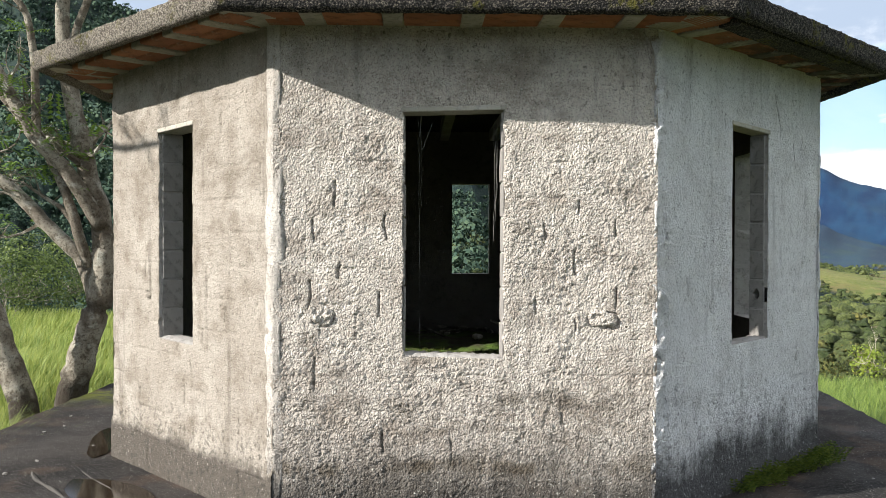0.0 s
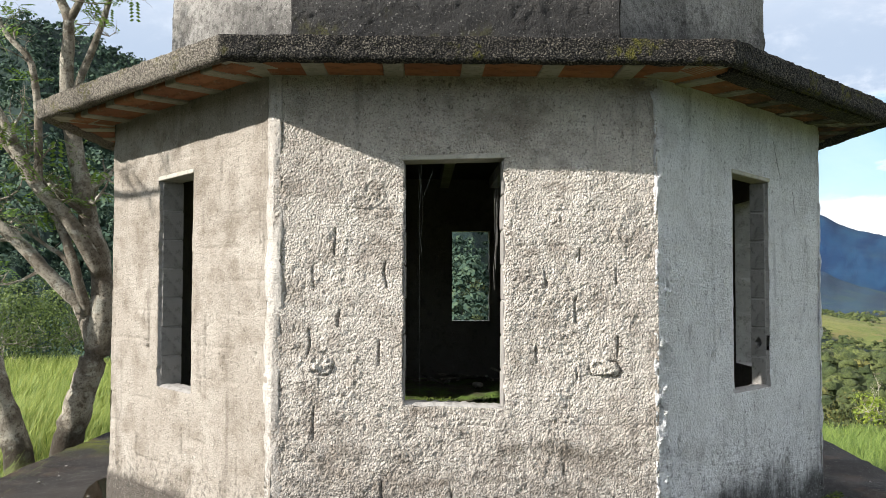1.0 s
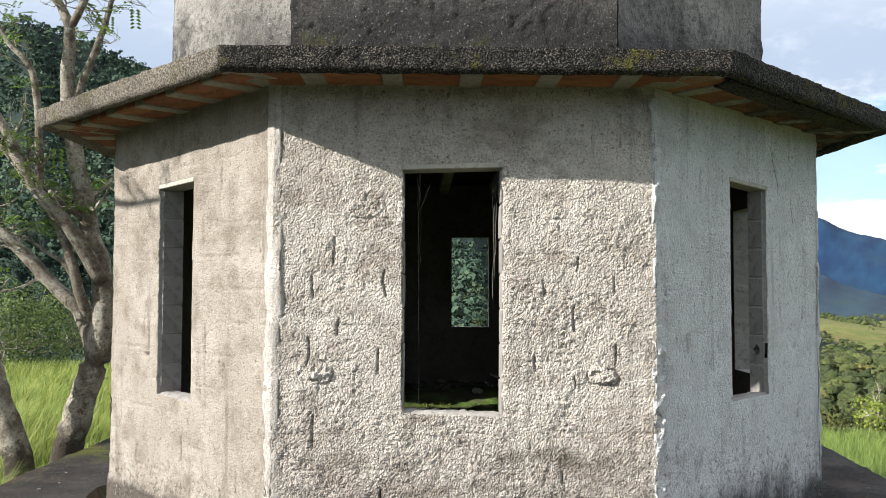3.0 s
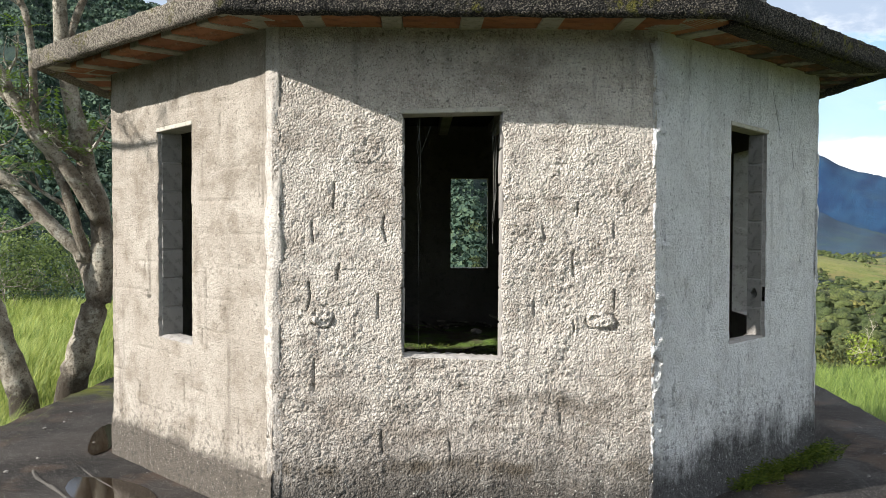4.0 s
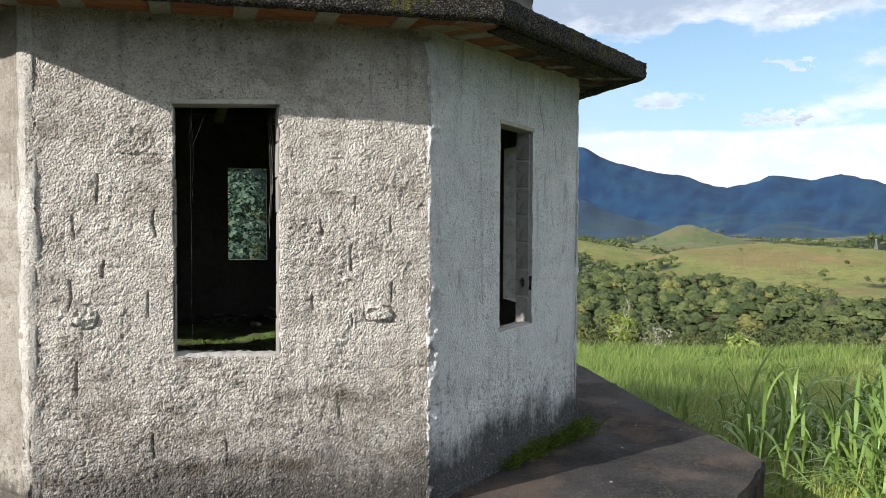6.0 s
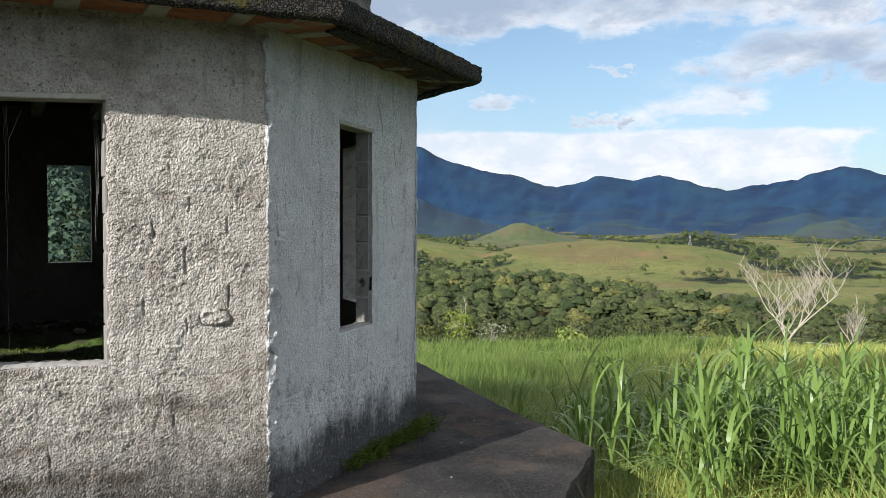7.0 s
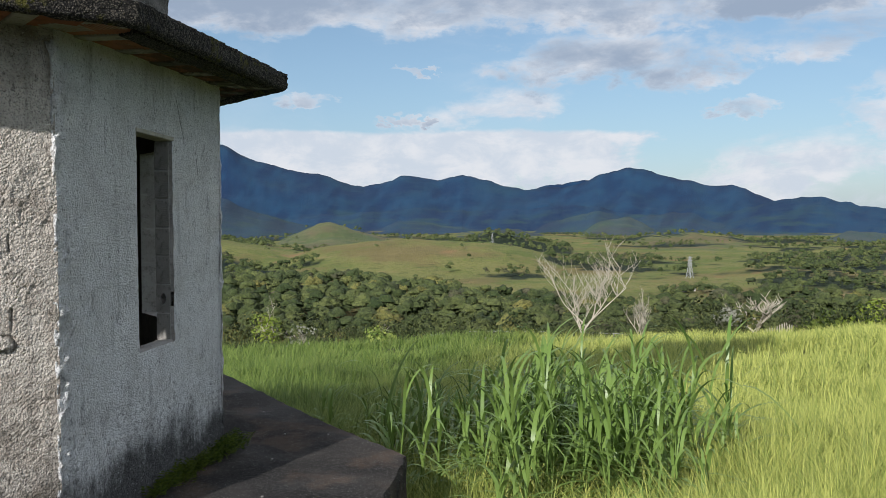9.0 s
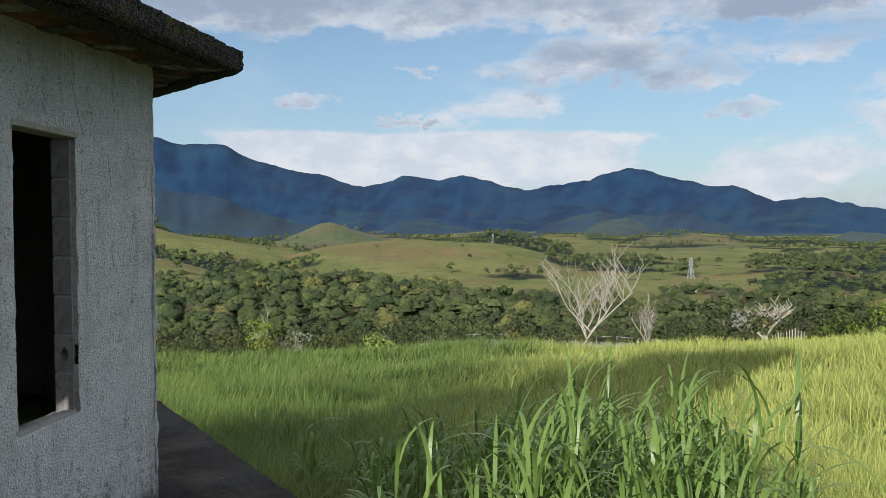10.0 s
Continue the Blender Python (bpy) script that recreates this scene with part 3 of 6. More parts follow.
# Ridges: distance, width of the near flank, width behind, height of the crest in degrees over the bearing (left
# positive), woodland, far (amount of blue haze in the colour)
RIDGES = [
    # pasture hills over the valley woods
    (1250, 330, 300, profile([(-60, -9), (-33.6, -4.37), (-32.1, -3.62), (-30.7, -2.95), (-29.6, -2.53), (-28.5, -2.31), (-26.7, -2.0), (-25, -1.84), (-22.9, -1.54), (-21.9, -1.25),
                              (-20.7, -0.99), (-14, -1.2), (0, -3)]), 0, 0),
    (1120, 340, 320, profile([(-60, -9), (-52.3, -5.17), (-50.5, -4.7), (-49.1, -4.21), (-47.6, -3.6), (-46.2, -2.99), (-44.7, -2.44), (-43.2, -2.08), (-41.8, -1.94), (-40.3, -1.9), (-38, -1.83),
                              (-35.8, -1.79), (-34, -1.86), (-32.1, -2.11), (-30.7, -2.36), (-29.2, -2.79), (-28.5, -3.18), (-27.4, -3.75), (-25, -6), (0, -9)]), 0, 0),
    (880, 130, 150, profile([(-60, -9), (-49.1, -5.59), (-47.7, -5.18), (-45.5, -4.76), (-43.2, -4.3), (-41.8, -4.1), (-39.5, -4.15), (-36.6, -4.6), (-33.6, -5.2), (0, -9)]), 0, 0),
    (820, 150, 150, profile([(-60, -9), (-26.7, -4.9), (-25.6, -4.38), (-23.9, -3.7), (-22.5, -3.18), (-21.5, -2.95), (-20.7, -2.83), (-19.5, -2.74), (-10, -4), (0, -9)]), 0, 0),
    (2000, 460, 300, profile([(-70, -6), (-38, -3), (-36.6, -2.34), (-35.4, -1.79), (-33.6, -1.23), (-32.5, -0.78), (-31.8, -0.67), (-31, -0.74), (-30, -1.03), (-28.5, -1.58), (-27.4, -2.01), (-26.4, -2.47), (0, -6)]), 0, 0.28),
    (1480, 160, 200, profile([(-70, -6), (-49.8, -3.4), (-48.7, -2.86), (-46.9, -2.32), (-45.1, -1.89), (-43.2, -1.45), (-42.3, -1.3), (-41.8, -1.38), (-40.6, -1.79), (-39.5, -2.2), (-38.8, -2.72), (-37, -5), (0, -6)]), 1, 0),
    (2050, 560, 300, profile([(-75, -5), (-60.1, -2.81), (-58.8, -2.21), (-57.8, -1.8), (-56.4, -1.49), (-55.1, -1.4), (-53.7, -1.41), (-52.6, -1.56), (-51.2, -1.75), (-49.1, -1.87), (-46.9, -1.88), (-45.8, -1.96),
                              (-44.3, -2.34), (-42.5, -2.9), (0, -5)]), 0, 0.16),
    (1060, 70, 90, profile([(-75, -8), (-55.9, -4.2), (-55.4, -3.74), (-54.7, -3.5), (-53.3, -3.46), (-51.9, -3.58), (-51.2, -3.82), (-50.9, -4.29), (0, -8)]), 1, 0),
    (1010, 60, 80, profile([(-75, -8), (-60.6, -4.25), (-59.8, -3.51), (-59.1, -3.28), (-58.4, -3.51), (-58, -3.8), (-57.5, -4.51), (0, -8)]), 1, 0),
    (830, 130, 150, profile([(-75, -9), (-57.5, -4.86), (-56.8, -4.46), (-55.4, -4.28), (-53.7, -4.31), (-51.6, -4.46), (-50.2, -4.7), (-48.7, -5.24), (0, -9)]), 0, 0),
    (1250, 330, 300, profile([(-80, -3.4), (-69.7, -2.97), (-65.9, -2.65), (-65.1, -2.61), (-64.2, -2.66), (-63.2, -2.88), (-62, -3.35), (-60.7, -3.9), (0, -8)]), 0, 0.08),
    (1700, 300, 300, rolling(-2.75, 1.0, 77), 0.3, 0.12),
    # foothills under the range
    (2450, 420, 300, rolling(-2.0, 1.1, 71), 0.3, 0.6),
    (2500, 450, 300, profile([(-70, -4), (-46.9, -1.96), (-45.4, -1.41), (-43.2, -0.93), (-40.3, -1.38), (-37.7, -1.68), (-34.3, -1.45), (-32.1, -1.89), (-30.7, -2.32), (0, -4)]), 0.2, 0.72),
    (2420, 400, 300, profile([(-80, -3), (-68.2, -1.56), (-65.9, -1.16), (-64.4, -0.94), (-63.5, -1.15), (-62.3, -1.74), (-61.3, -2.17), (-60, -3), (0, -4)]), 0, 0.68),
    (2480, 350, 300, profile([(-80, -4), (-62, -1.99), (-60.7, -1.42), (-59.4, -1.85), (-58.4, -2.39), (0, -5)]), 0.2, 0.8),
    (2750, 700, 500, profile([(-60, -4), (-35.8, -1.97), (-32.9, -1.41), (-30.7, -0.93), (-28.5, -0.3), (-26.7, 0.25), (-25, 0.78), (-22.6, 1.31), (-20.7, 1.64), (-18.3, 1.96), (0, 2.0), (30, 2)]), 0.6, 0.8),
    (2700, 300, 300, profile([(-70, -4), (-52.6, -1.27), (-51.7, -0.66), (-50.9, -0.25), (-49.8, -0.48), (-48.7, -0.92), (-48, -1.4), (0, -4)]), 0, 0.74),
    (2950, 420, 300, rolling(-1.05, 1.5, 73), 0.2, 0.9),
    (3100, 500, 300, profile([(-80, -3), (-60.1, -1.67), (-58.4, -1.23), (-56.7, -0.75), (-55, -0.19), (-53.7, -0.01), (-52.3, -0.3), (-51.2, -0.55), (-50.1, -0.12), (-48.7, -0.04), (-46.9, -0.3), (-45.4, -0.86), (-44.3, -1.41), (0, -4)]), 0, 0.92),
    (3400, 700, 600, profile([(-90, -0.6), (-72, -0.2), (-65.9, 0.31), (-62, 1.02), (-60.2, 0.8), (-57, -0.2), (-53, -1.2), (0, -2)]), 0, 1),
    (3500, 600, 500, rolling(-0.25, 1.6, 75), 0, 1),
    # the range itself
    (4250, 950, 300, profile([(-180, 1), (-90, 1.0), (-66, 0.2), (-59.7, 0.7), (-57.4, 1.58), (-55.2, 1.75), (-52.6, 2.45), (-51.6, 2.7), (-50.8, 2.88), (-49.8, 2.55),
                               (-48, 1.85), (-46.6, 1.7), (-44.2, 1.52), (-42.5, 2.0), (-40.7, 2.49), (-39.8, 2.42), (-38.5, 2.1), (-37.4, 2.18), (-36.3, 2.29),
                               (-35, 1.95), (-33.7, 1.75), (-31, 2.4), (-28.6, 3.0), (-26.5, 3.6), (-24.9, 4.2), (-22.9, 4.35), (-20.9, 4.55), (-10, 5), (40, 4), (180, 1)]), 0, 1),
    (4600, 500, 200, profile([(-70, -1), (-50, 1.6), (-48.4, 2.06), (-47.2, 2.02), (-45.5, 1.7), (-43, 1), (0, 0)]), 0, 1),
    (1500, 1150, 700, profile([(-40, -4), (-22, -1.5), (-16, 1.5), (-10, 3.6), (-4, 6.5), (3, 9.3), (10, 10.8), (17.2, 13.2), (20.6, 14.6), (23.5, 15.4), (25.9, 15.4),
                               (32, 14), (60, 10), (110, 3), (180, -2)]), 1, 0.15),
]


def valley(r, az):
    """The hilltop meadow, its brow, the slope beyond and the valley floor."""
    s = np.interp(az, [-180, -90, -66, -58, -50, -25, 0, 22, 40, 180], [0.06, 0.07, 0.084, 0.094, 0.107, 0.118, 0.088, 0.042, 0.04, 0.06])
    meadow = -0.45 - s * np.maximum(r - 3, 0)
    down = np.interp(r, [0, 42, 100, 150, 250, 350, 600, 5000], [0, 0, -2.4, -6, -12, -14, 0, 0])
    z = meadow + down
    k = smooth(260, 460, r)
    return z * (1 - k) + FLOOR * k


def near_height(x, y):
    """The meadow alone, within 95 m."""
    r = np.hypot(x, y + 4.9)
    az = np.degrees(np.arctan2(-x, y + 4.9))
    return valley(r, az) + fbm(np.stack([x, y, 0 * x], 1), 9.0, 3, 3) * 0.5 * smooth(9, 30, r)


wood_rim = profile([(-180, 880), (-66, 640), (-60, 700), (-55, 570), (-50, 575), (-46, 560), (-42, 625), (-38, 700), (-32, 780), (-27, 830), (-25, 700), (-20, 640), (180, 880)])


def land_height(x, y):
    x, y = np.asarray(x, float), np.asarray(y, float)
    r = np.hypot(x, y + 4.9)
    az = np.degrees(np.arctan2(-x, y + 4.9))
    p = np.stack([x, y, 0 * x], 1)
    z = valley(r, az)
    z = z + fbm(p, 9.0, 3, 3) * 0.5 * smooth(9, 30, r) + fbm(p, 120.0, 3, 4) * 8 * smooth(120, 400, r)
    rim = wood_rim(az)
    wood = smooth(105, 130, r) * (1 - smooth(rim - 40, rim + 20, r))
    far, soil = 0 * r, 0 * r
    warp = fbm(np.stack([az, r / 300, 0 * r], 1), 3.0, 3, 10)
    spur = np.stack([az + 2.2 * warp, r / 750.0, 0 * r], 1)
    rough1 = fbm(p, 300.0, 4, 11, 0.55)
    rough2 = 1 - 2.6 * np.abs(fbm(spur, 3.0, 5, 12, 0.5))
    jag = fbm(np.stack([az, 0 * r, 0 * r], 1), 1.3, 4, 17, 0.55) * 2
    tint = 0 * r
    for rc, near, back, crest, w, f in RIDGES:
        top = EYE_Z + rc * np.tan(np.radians(crest(az) + (0.16 if f else 0.05) * jag))
        u = np.where(r < rc, (rc - r) / near, (r - rc) / back)
        bump = np.where(u < 1, 0.5 + 0.5 * np.cos(np.pi * np.clip(u, 0, 1)), 0)
        if rc > 2400 or w == 1:
            bump = np.where(u < 1, (1 - np.clip(u, 0, 1)) ** 1.25, 0)
        gap = bump * (1 - bump) * 4
        relief = np.maximum(top - FLOOR, 0)
        if f > 0.5:
            h = FLOOR + relief * bump + gap * relief * (0.055 * (rough2 - 0.6) + 0.14 * rough1)
        else:
            h = FLOOR + relief * bump + gap * relief * (0.22 * rough1 + (0.16 * (rough2 - 0.6) if w else 0))
            if w == 0:
                h = h + gap * np.minimum(relief, 26) * (0.7 * fbm(p, 170.0, 3, 13, 0.45) + 0.06 * (rough2 - 0.6))
        over = h > z
        z = np.where(over, h, z)
        wood = np.where(over, w, wood)
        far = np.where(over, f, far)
        tint = np.where(over, rough2, tint)
    # spurs run down the far slopes aslant, their light and dark only painted as tint
    folds = 1 - 2.8 * np.abs(fbm(np.stack([az + 0.011 * z, z / 75.0, 0 * r], 1), 1.5, 5, 27, 0.55))
    tint = np.where(far > 0.5, folds, tint)
    spots = fbm(p, 260.0, 5, 21, 0.6)
    low = np.clip((-50 - z) / 10, 0, 1) * (r > 800)
    wood = np.clip(np.maximum(wood, (far < 0.3) * (r > 800) * smooth(0.38, 0.43, spots + 0.08 * low)), 0, 1)
    # hedges and groves over the open floor beyond the woods
    wood = np.where((r > 700) & (r < 2400) & (z < FLOOR + 9) & (far < 0.3), np.maximum(wood, smooth(0.26, 0.30, fbm(p, 150.0, 4, 23))), wood)
    soil = (r > 800) * (r < 2300) * (wood < 0.3) * smooth(0.50, 0.58, fbm(p, 70.0, 4, 31, 0.6))
    return z, wood, far, soil, tint


def build_land():
    az = np.concatenate([np.arange(-180, -74, 3.0), np.arange(-74, 34, 0.27), np.arange(34, 180, 3.0)])
    r = np.unique(np.concatenate([[0.0], np.geomspace(2.0, 4900, 350), [float(q[0]) for q in RIDGES]]))
    A, R = np.meshgrid(np.radians(az), r)
    x, y = (-np.sin(A) * R).ravel(), (np.cos(A) * R - 4.9).ravel()
    z, wood, far, soil, tint = land_height(x, y)
    n, m = len(az), len(r)
    i, j = np.meshgrid(np.arange(n), np.arange(m - 1))
    i, j = i.ravel(), j.ravel()
    faces = np.stack([j * n + i, (j + 1) * n + i, (j + 1) * n + (i + 1) % n, j * n + (i + 1) % n], 1)[:, ::-1]
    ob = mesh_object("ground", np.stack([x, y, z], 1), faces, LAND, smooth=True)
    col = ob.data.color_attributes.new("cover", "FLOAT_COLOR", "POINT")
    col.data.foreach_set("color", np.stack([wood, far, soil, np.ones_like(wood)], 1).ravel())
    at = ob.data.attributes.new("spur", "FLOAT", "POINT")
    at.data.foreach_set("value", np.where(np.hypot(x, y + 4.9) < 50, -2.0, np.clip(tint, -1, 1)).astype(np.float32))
    tagged(ob, "green hilltop meadow falling to a wooded valley and haze-blue mountains", "ground", kind="structure")
    return ob


build_land()

# ---- lookout house ----
S = 2.154
H = S / 2
Z_EAVE = 2.73
THICK = 0.17
R_ANG, L_ANG = radians(42.39), radians(47.96)
P_FL, P_FR = Vector((-H, 0)), Vector((H, 0))
P_R = P_FR + S * Vector((math.cos(R_ANG), math.sin(R_ANG)))
P_L = P_FL + S * Vector((-math.cos(L_ANG), math.sin(L_ANG)))
P_R2 = P_R + Vector((0.06, S))
P_L2 = P_L + Vector((0.06, S))
P_BR = Vector((H + 0.05, 2 * 2.6))
P_BL = Vector((-H + 0.05, 2 * 2.6))

house = new("lookout_house")
tagged(house, "abandoned octagonal lookout house of rough grey plastered blocks", "house")


def axis_lines(lo, hi, step, marks):
    """Even steps from lo to hi that also hit the marks."""
    stops = sorted({lo, hi, *marks})
    out = []
    for a, b in zip(stops, stops[1:]):
        n = max(1, round((b - a) / step))
        out += [a + (b - a) * k / n for k in range(n)]
    return np.array(out + [hi])


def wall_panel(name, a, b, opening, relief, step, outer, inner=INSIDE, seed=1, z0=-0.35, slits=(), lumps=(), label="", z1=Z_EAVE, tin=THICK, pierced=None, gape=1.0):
    """A wall from a to b (outer foot corners, seen from outside left to right) with one opening: (u0, u1, zb0, zb1, zt0, zt1)."""
    d = (b - a)
    length = d.length
    d = d / length
    out = Vector((d.y, -d.x))
    us, zs = axis_lines(0, length, step, opening[:2] if opening else ()), axis_lines(z0, z1, step, ((opening[2] + opening[3]) / 2, (opening[4] + opening[5]) / 2) if opening else ())
    U, Z = np.meshgrid(us, zs)
    nu, nz = len(us), len(zs)
    inside = np.zeros((nz - 1, nu - 1), bool)
    u, z = U.ravel().copy(), Z.ravel().copy()
    if opening:
        u0, u1, zb0, zb1, zt0, zt1 = opening
        zb, zt = (zb0 + zb1) / 2, (zt0 + zt1) / 2
        cu, cz = (us[:-1] + us[1:]) / 2, (zs[:-1] + zs[1:]) / 2
        inside = ((cz[:, None] > zb) & (cz[:, None] < zt)) & ((cu[None] > u0) & (cu[None] < u1))
        t = np.clip((u - u0) / (u1 - u0), 0, 1)
        tilt_b, tilt_t = (t - 0.5) * (zb1 - zb0), (t - 0.5) * (zt1 - zt0)
        near_b, near_t = np.exp(-((z - zb) / 0.15) ** 2), np.exp(-((z - zt) / 0.15) ** 2)
        z = z + tilt_b * near_b + tilt_t * near_t
    p3 = np.stack([a.x + d.x * u, a.y + d.y * u, z], 1)
    h = relief(u, z, p3)
    for su, sz, sl in slits:
        w = gape * 0.0030 + gape * 0.0062 * value_noise(np.stack([z * 26, 0 * z + su * 9, 0 * z], 1), seed)
        wig = 0.03 * (value_noise(np.stack([z * 10, 0 * z + su, 0 * z], 1), seed + 3) - 0.5)
        h = h - 0.022 * np.exp(-((u - su - wig) / w) ** 2) * smooth(sl / 2 + 0.012, sl / 2 - 0.008, np.abs(z - sz))
    for lu, lz, rw, rh, amp in lumps:
        q = np.hypot((u - lu) / rw, (z - lz) / rh) + 0.9 * fbm(p3, 0.06, 3, seed + 7)
        h = h + amp * smooth(1.05, 0.75, q) * (0.6 + 1.6 * fbm(p3, 0.03, 2, seed + 8)) - 0.018 * np.exp(-((q - 1.15) / 0.12) ** 2) * smooth(-0.1, 0.25, fbm(p3, 0.07, 2, seed + 9) + 0.12)
    if opening:
        du = np.maximum(np.maximum(u0 - u, u - u1), 0)
        dz = np.maximum(np.maximum(zb - z, z - zt), 0)
        rim = np.hypot(du, dz)
        edge = rim < 1e-6
        jag = fbm(p3, 0.06, 3, seed + 5)
        u = np.where(edge & (np.abs(u - u0) < 1e-5), u0 + 0.022 * (jag - 0.1), np.where(edge & (np.abs(u - u1) < 1e-5), u1 + 0.022 * (jag + 0.1), u))
        h = h * smooth(-0.01, 0.05, rim) + np.where(edge, -0.004, 0)
    X = a.x + d.x * u + out.x * h
    Y = a.y + d.y * u + out.y * h
    verts = np.stack([X, Y, z], 1)
    idx = np.arange(nu * nz).reshape(nz, nu)
    keep = ~inside
    faces = np.stack([idx[:-1, :-1][keep], idx[:-1, 1:][keep], idx[1:, 1:][keep], idx[1:, :-1][keep]], 1).tolist()
    verts = verts.tolist()

    def at(uu, zz, depth):
        q = a + d * uu - out * depth
        verts.append((q.x, q.y, zz))
        return len(verts) - 1

    cut = tin * math.tan(radians(22.5))
    if opening:
        q = [at(cut, z0, tin), at(length - cut, z0, tin), at(length - cut, z1, tin), at(cut, z1, tin)]
        o = [at(u0, zb0, tin), at(u1, zb1, tin), at(u1, zt1, tin), at(u0, zt0, tin)]
        inner_faces = [(q[1], q[0], o[0], o[1]), (q[2], q[1], o[1], o[2]), (q[3], q[2], o[2], o[3]), (q[0], q[3], o[3], o[0])]
        ring = []
        iu0, iu1 = int(np.argmin(abs(us - u0))), int(np.argmin(abs(us - u1)))
        jz0, jz1 = int(np.argmin(abs(zs - zb))), int(np.argmin(abs(zs - zt)))
        runs = [([idx[jz0, k] for k in range(iu0, iu1 + 1)], o[0], o[1]), ([idx[k, iu1] for k in range(jz0, jz1 + 1)], o[1], o[2]),
                ([idx[jz1, k] for k in range(iu1, iu0 - 1, -1)], o[2], o[3]), ([idx[k, iu0] for k in range(jz1, jz0 - 1, -1)], o[3], o[0])]
        for run, s, e in runs:
            vs, ve = Vector(verts[s]), Vector(verts[e])
            back = [s]
            for k in range(1, len(run) - 1):
                verts.append(tuple(vs.lerp(ve, k / (len(run) - 1))))
                back.append(len(verts) - 1)
            back.append(e)
            for k in range(len(run) - 1):
                if pierced and s == o[1] and abs(verts[run[k]][2] - pierced) < 0.05:
                    continue
                ring.append((int(run[k]), int(run[k + 1]), back[k + 1], back[k]))
    else:
        q = [at(cut, z0, tin), at(length - cut, z0, tin), at(length - cut, z1, tin), at(cut, z1, tin)]
        inner_faces, ring = [(q[1], q[0], q[3], q[2])], []
    first = len(faces)
    faces += inner_faces
    second = len(faces)
    faces += ring
    ob = mesh_object(name, verts, faces, outer, house, label)
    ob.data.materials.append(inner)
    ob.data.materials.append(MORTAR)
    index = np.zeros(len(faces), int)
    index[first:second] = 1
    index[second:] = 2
    ob.data.polygons.foreach_set("material_index", index)
    flat = np.ones(len(faces), bool)
    flat[first:] = False
    ob.data.polygons.foreach_set("use_smooth", flat)
    return ob, (a, d, out)


def courses(z, u, depth=0.004):
    """Faint lines where the block courses show through."""
    line = np.abs(((z + 0.052) % 0.2) - 0.1)
    return -depth * np.exp(-((0.1 - line) / 0.008) ** 2)


def nodules(u, z, cell, seed, fill):
    """Thrown crumbs of plaster: overlapping rounded grains of uneven size, in metres of height."""
    i, j = np.floor(u / cell).astype(np.int64), np.floor(z / cell).astype(np.int64)
    best = np.zeros_like(u)
    for di in (-1, 0, 1):
        for dj in (-1, 0, 1):
            a, b = i + di, j + dj
            zero = np.zeros_like(a)
            cu = (a + 0.1 + 0.8 * lattice(a, b, zero, seed)) * cell
            cz = (b + 0.1 + 0.8 * lattice(a, b, zero, seed + 5)) * cell
            r = cell * (0.30 + 0.52 * lattice(a, b, zero, seed + 9))
            there = lattice(a, b, zero, seed + 13) < fill
            q = ((u - cu) / r) ** 2 + ((z - cz) / (r * 0.85)) ** 2
            best = np.maximum(best, np.where(there & (q < 1), r * 0.62 * np.sqrt(np.clip(1 - q, 0, 1)), 0))
    return best


def thrown(u, z, p, seed, calm):
    """Coarse and fine crumbs on a wavy bed; calm areas are trowelled flatter."""
    wu = u + 0.007 * fbm(p, 0.016, 2, seed) + 0.008 * fbm(p, 0.05, 2, seed + 2)
    wz = z + 0.007 * fbm(p, 0.016, 2, seed + 1) + 0.008 * fbm(p, 0.05, 2, seed + 3)
    rich = np.clip(0.70 + 1.1 * fbm(p, 0.10, 3, seed + 4), 0.30, 1.1)
    grains = np.maximum(0.75 * nodules(wu, wz, 0.026, seed + 5, 0.34), 0.95 * nodules(wu + 3.3, wz, 0.0165, seed + 6, 0.66))
    grains = np.maximum(grains, 0.9 * nodules(wu, wz + 7.1, 0.011, seed + 7, 0.7))
    pits = np.clip(fbm(p * [1, 1, 0.8], 0.028, 2, seed + 8, 0.6) - 0.14, 0, 1)
    bed = 0.012 * fbm(p, 0.4, 2, seed + 9) + 0.006 * fbm(p * [1, 1, 1.3], 0.10, 3, seed + 10, 0.6)
    return bed + grains * rich * (1 - 0.62 * calm) * 0.92 - 0.010 * pits * (1 - 0.5 * calm)


def front_relief(u, z, p):
    calm = smooth(0.10, 0.26, fbm(p, 0.38, 3, 45)) + 0.75 * smooth(1.95, 2.30, z)
    return thrown(u, z, p, 41, np.clip(calm, 0, 1)) + courses(z, u, 0.004) * 1.2 * smooth(0.10, 0.30, fbm(p, 0.25, 3, 50))


def joints(u, z, depth, p, seed):
    """Upright joints of the block bond behind the plaster, showing here and there."""
    row = np.floor((z + 0.052) / 0.2)
    v = (u + 0.2 * (row % 2) + 0.02 * np.sin(row * 4.1)) % 0.4
    show = smooth(0.02, 0.16, fbm(p, 0.17, 2, seed))
    return -depth * np.exp(-((v - 0.2) / 0.006) ** 2) * show


def left_relief(u, z, p):
    h = 0.010 * fbm(p, 0.5, 2, 53) + 0.004 * fbm(p, 0.05, 4, 52, 0.6)
    h = h + 0.45 * nodules(u + 0.01 * fbm(p, 0.03, 2, 55), z, 0.021, 54, 0.5) * np.clip(0.3 + 2.0 * fbm(p, 0.2, 3, 56), 0, 1)
    h = h + courses(z, u, 0.005) * (0.1 + 1.3 * smooth(0.0, 0.25, fbm(p, 0.2, 3, 57))) + joints(u, z, 0.012, p, 58)
    return h + 0.014 * smooth(0.205, 0.175, z + 0.05 * fbm(p, 0.2, 3, 59))


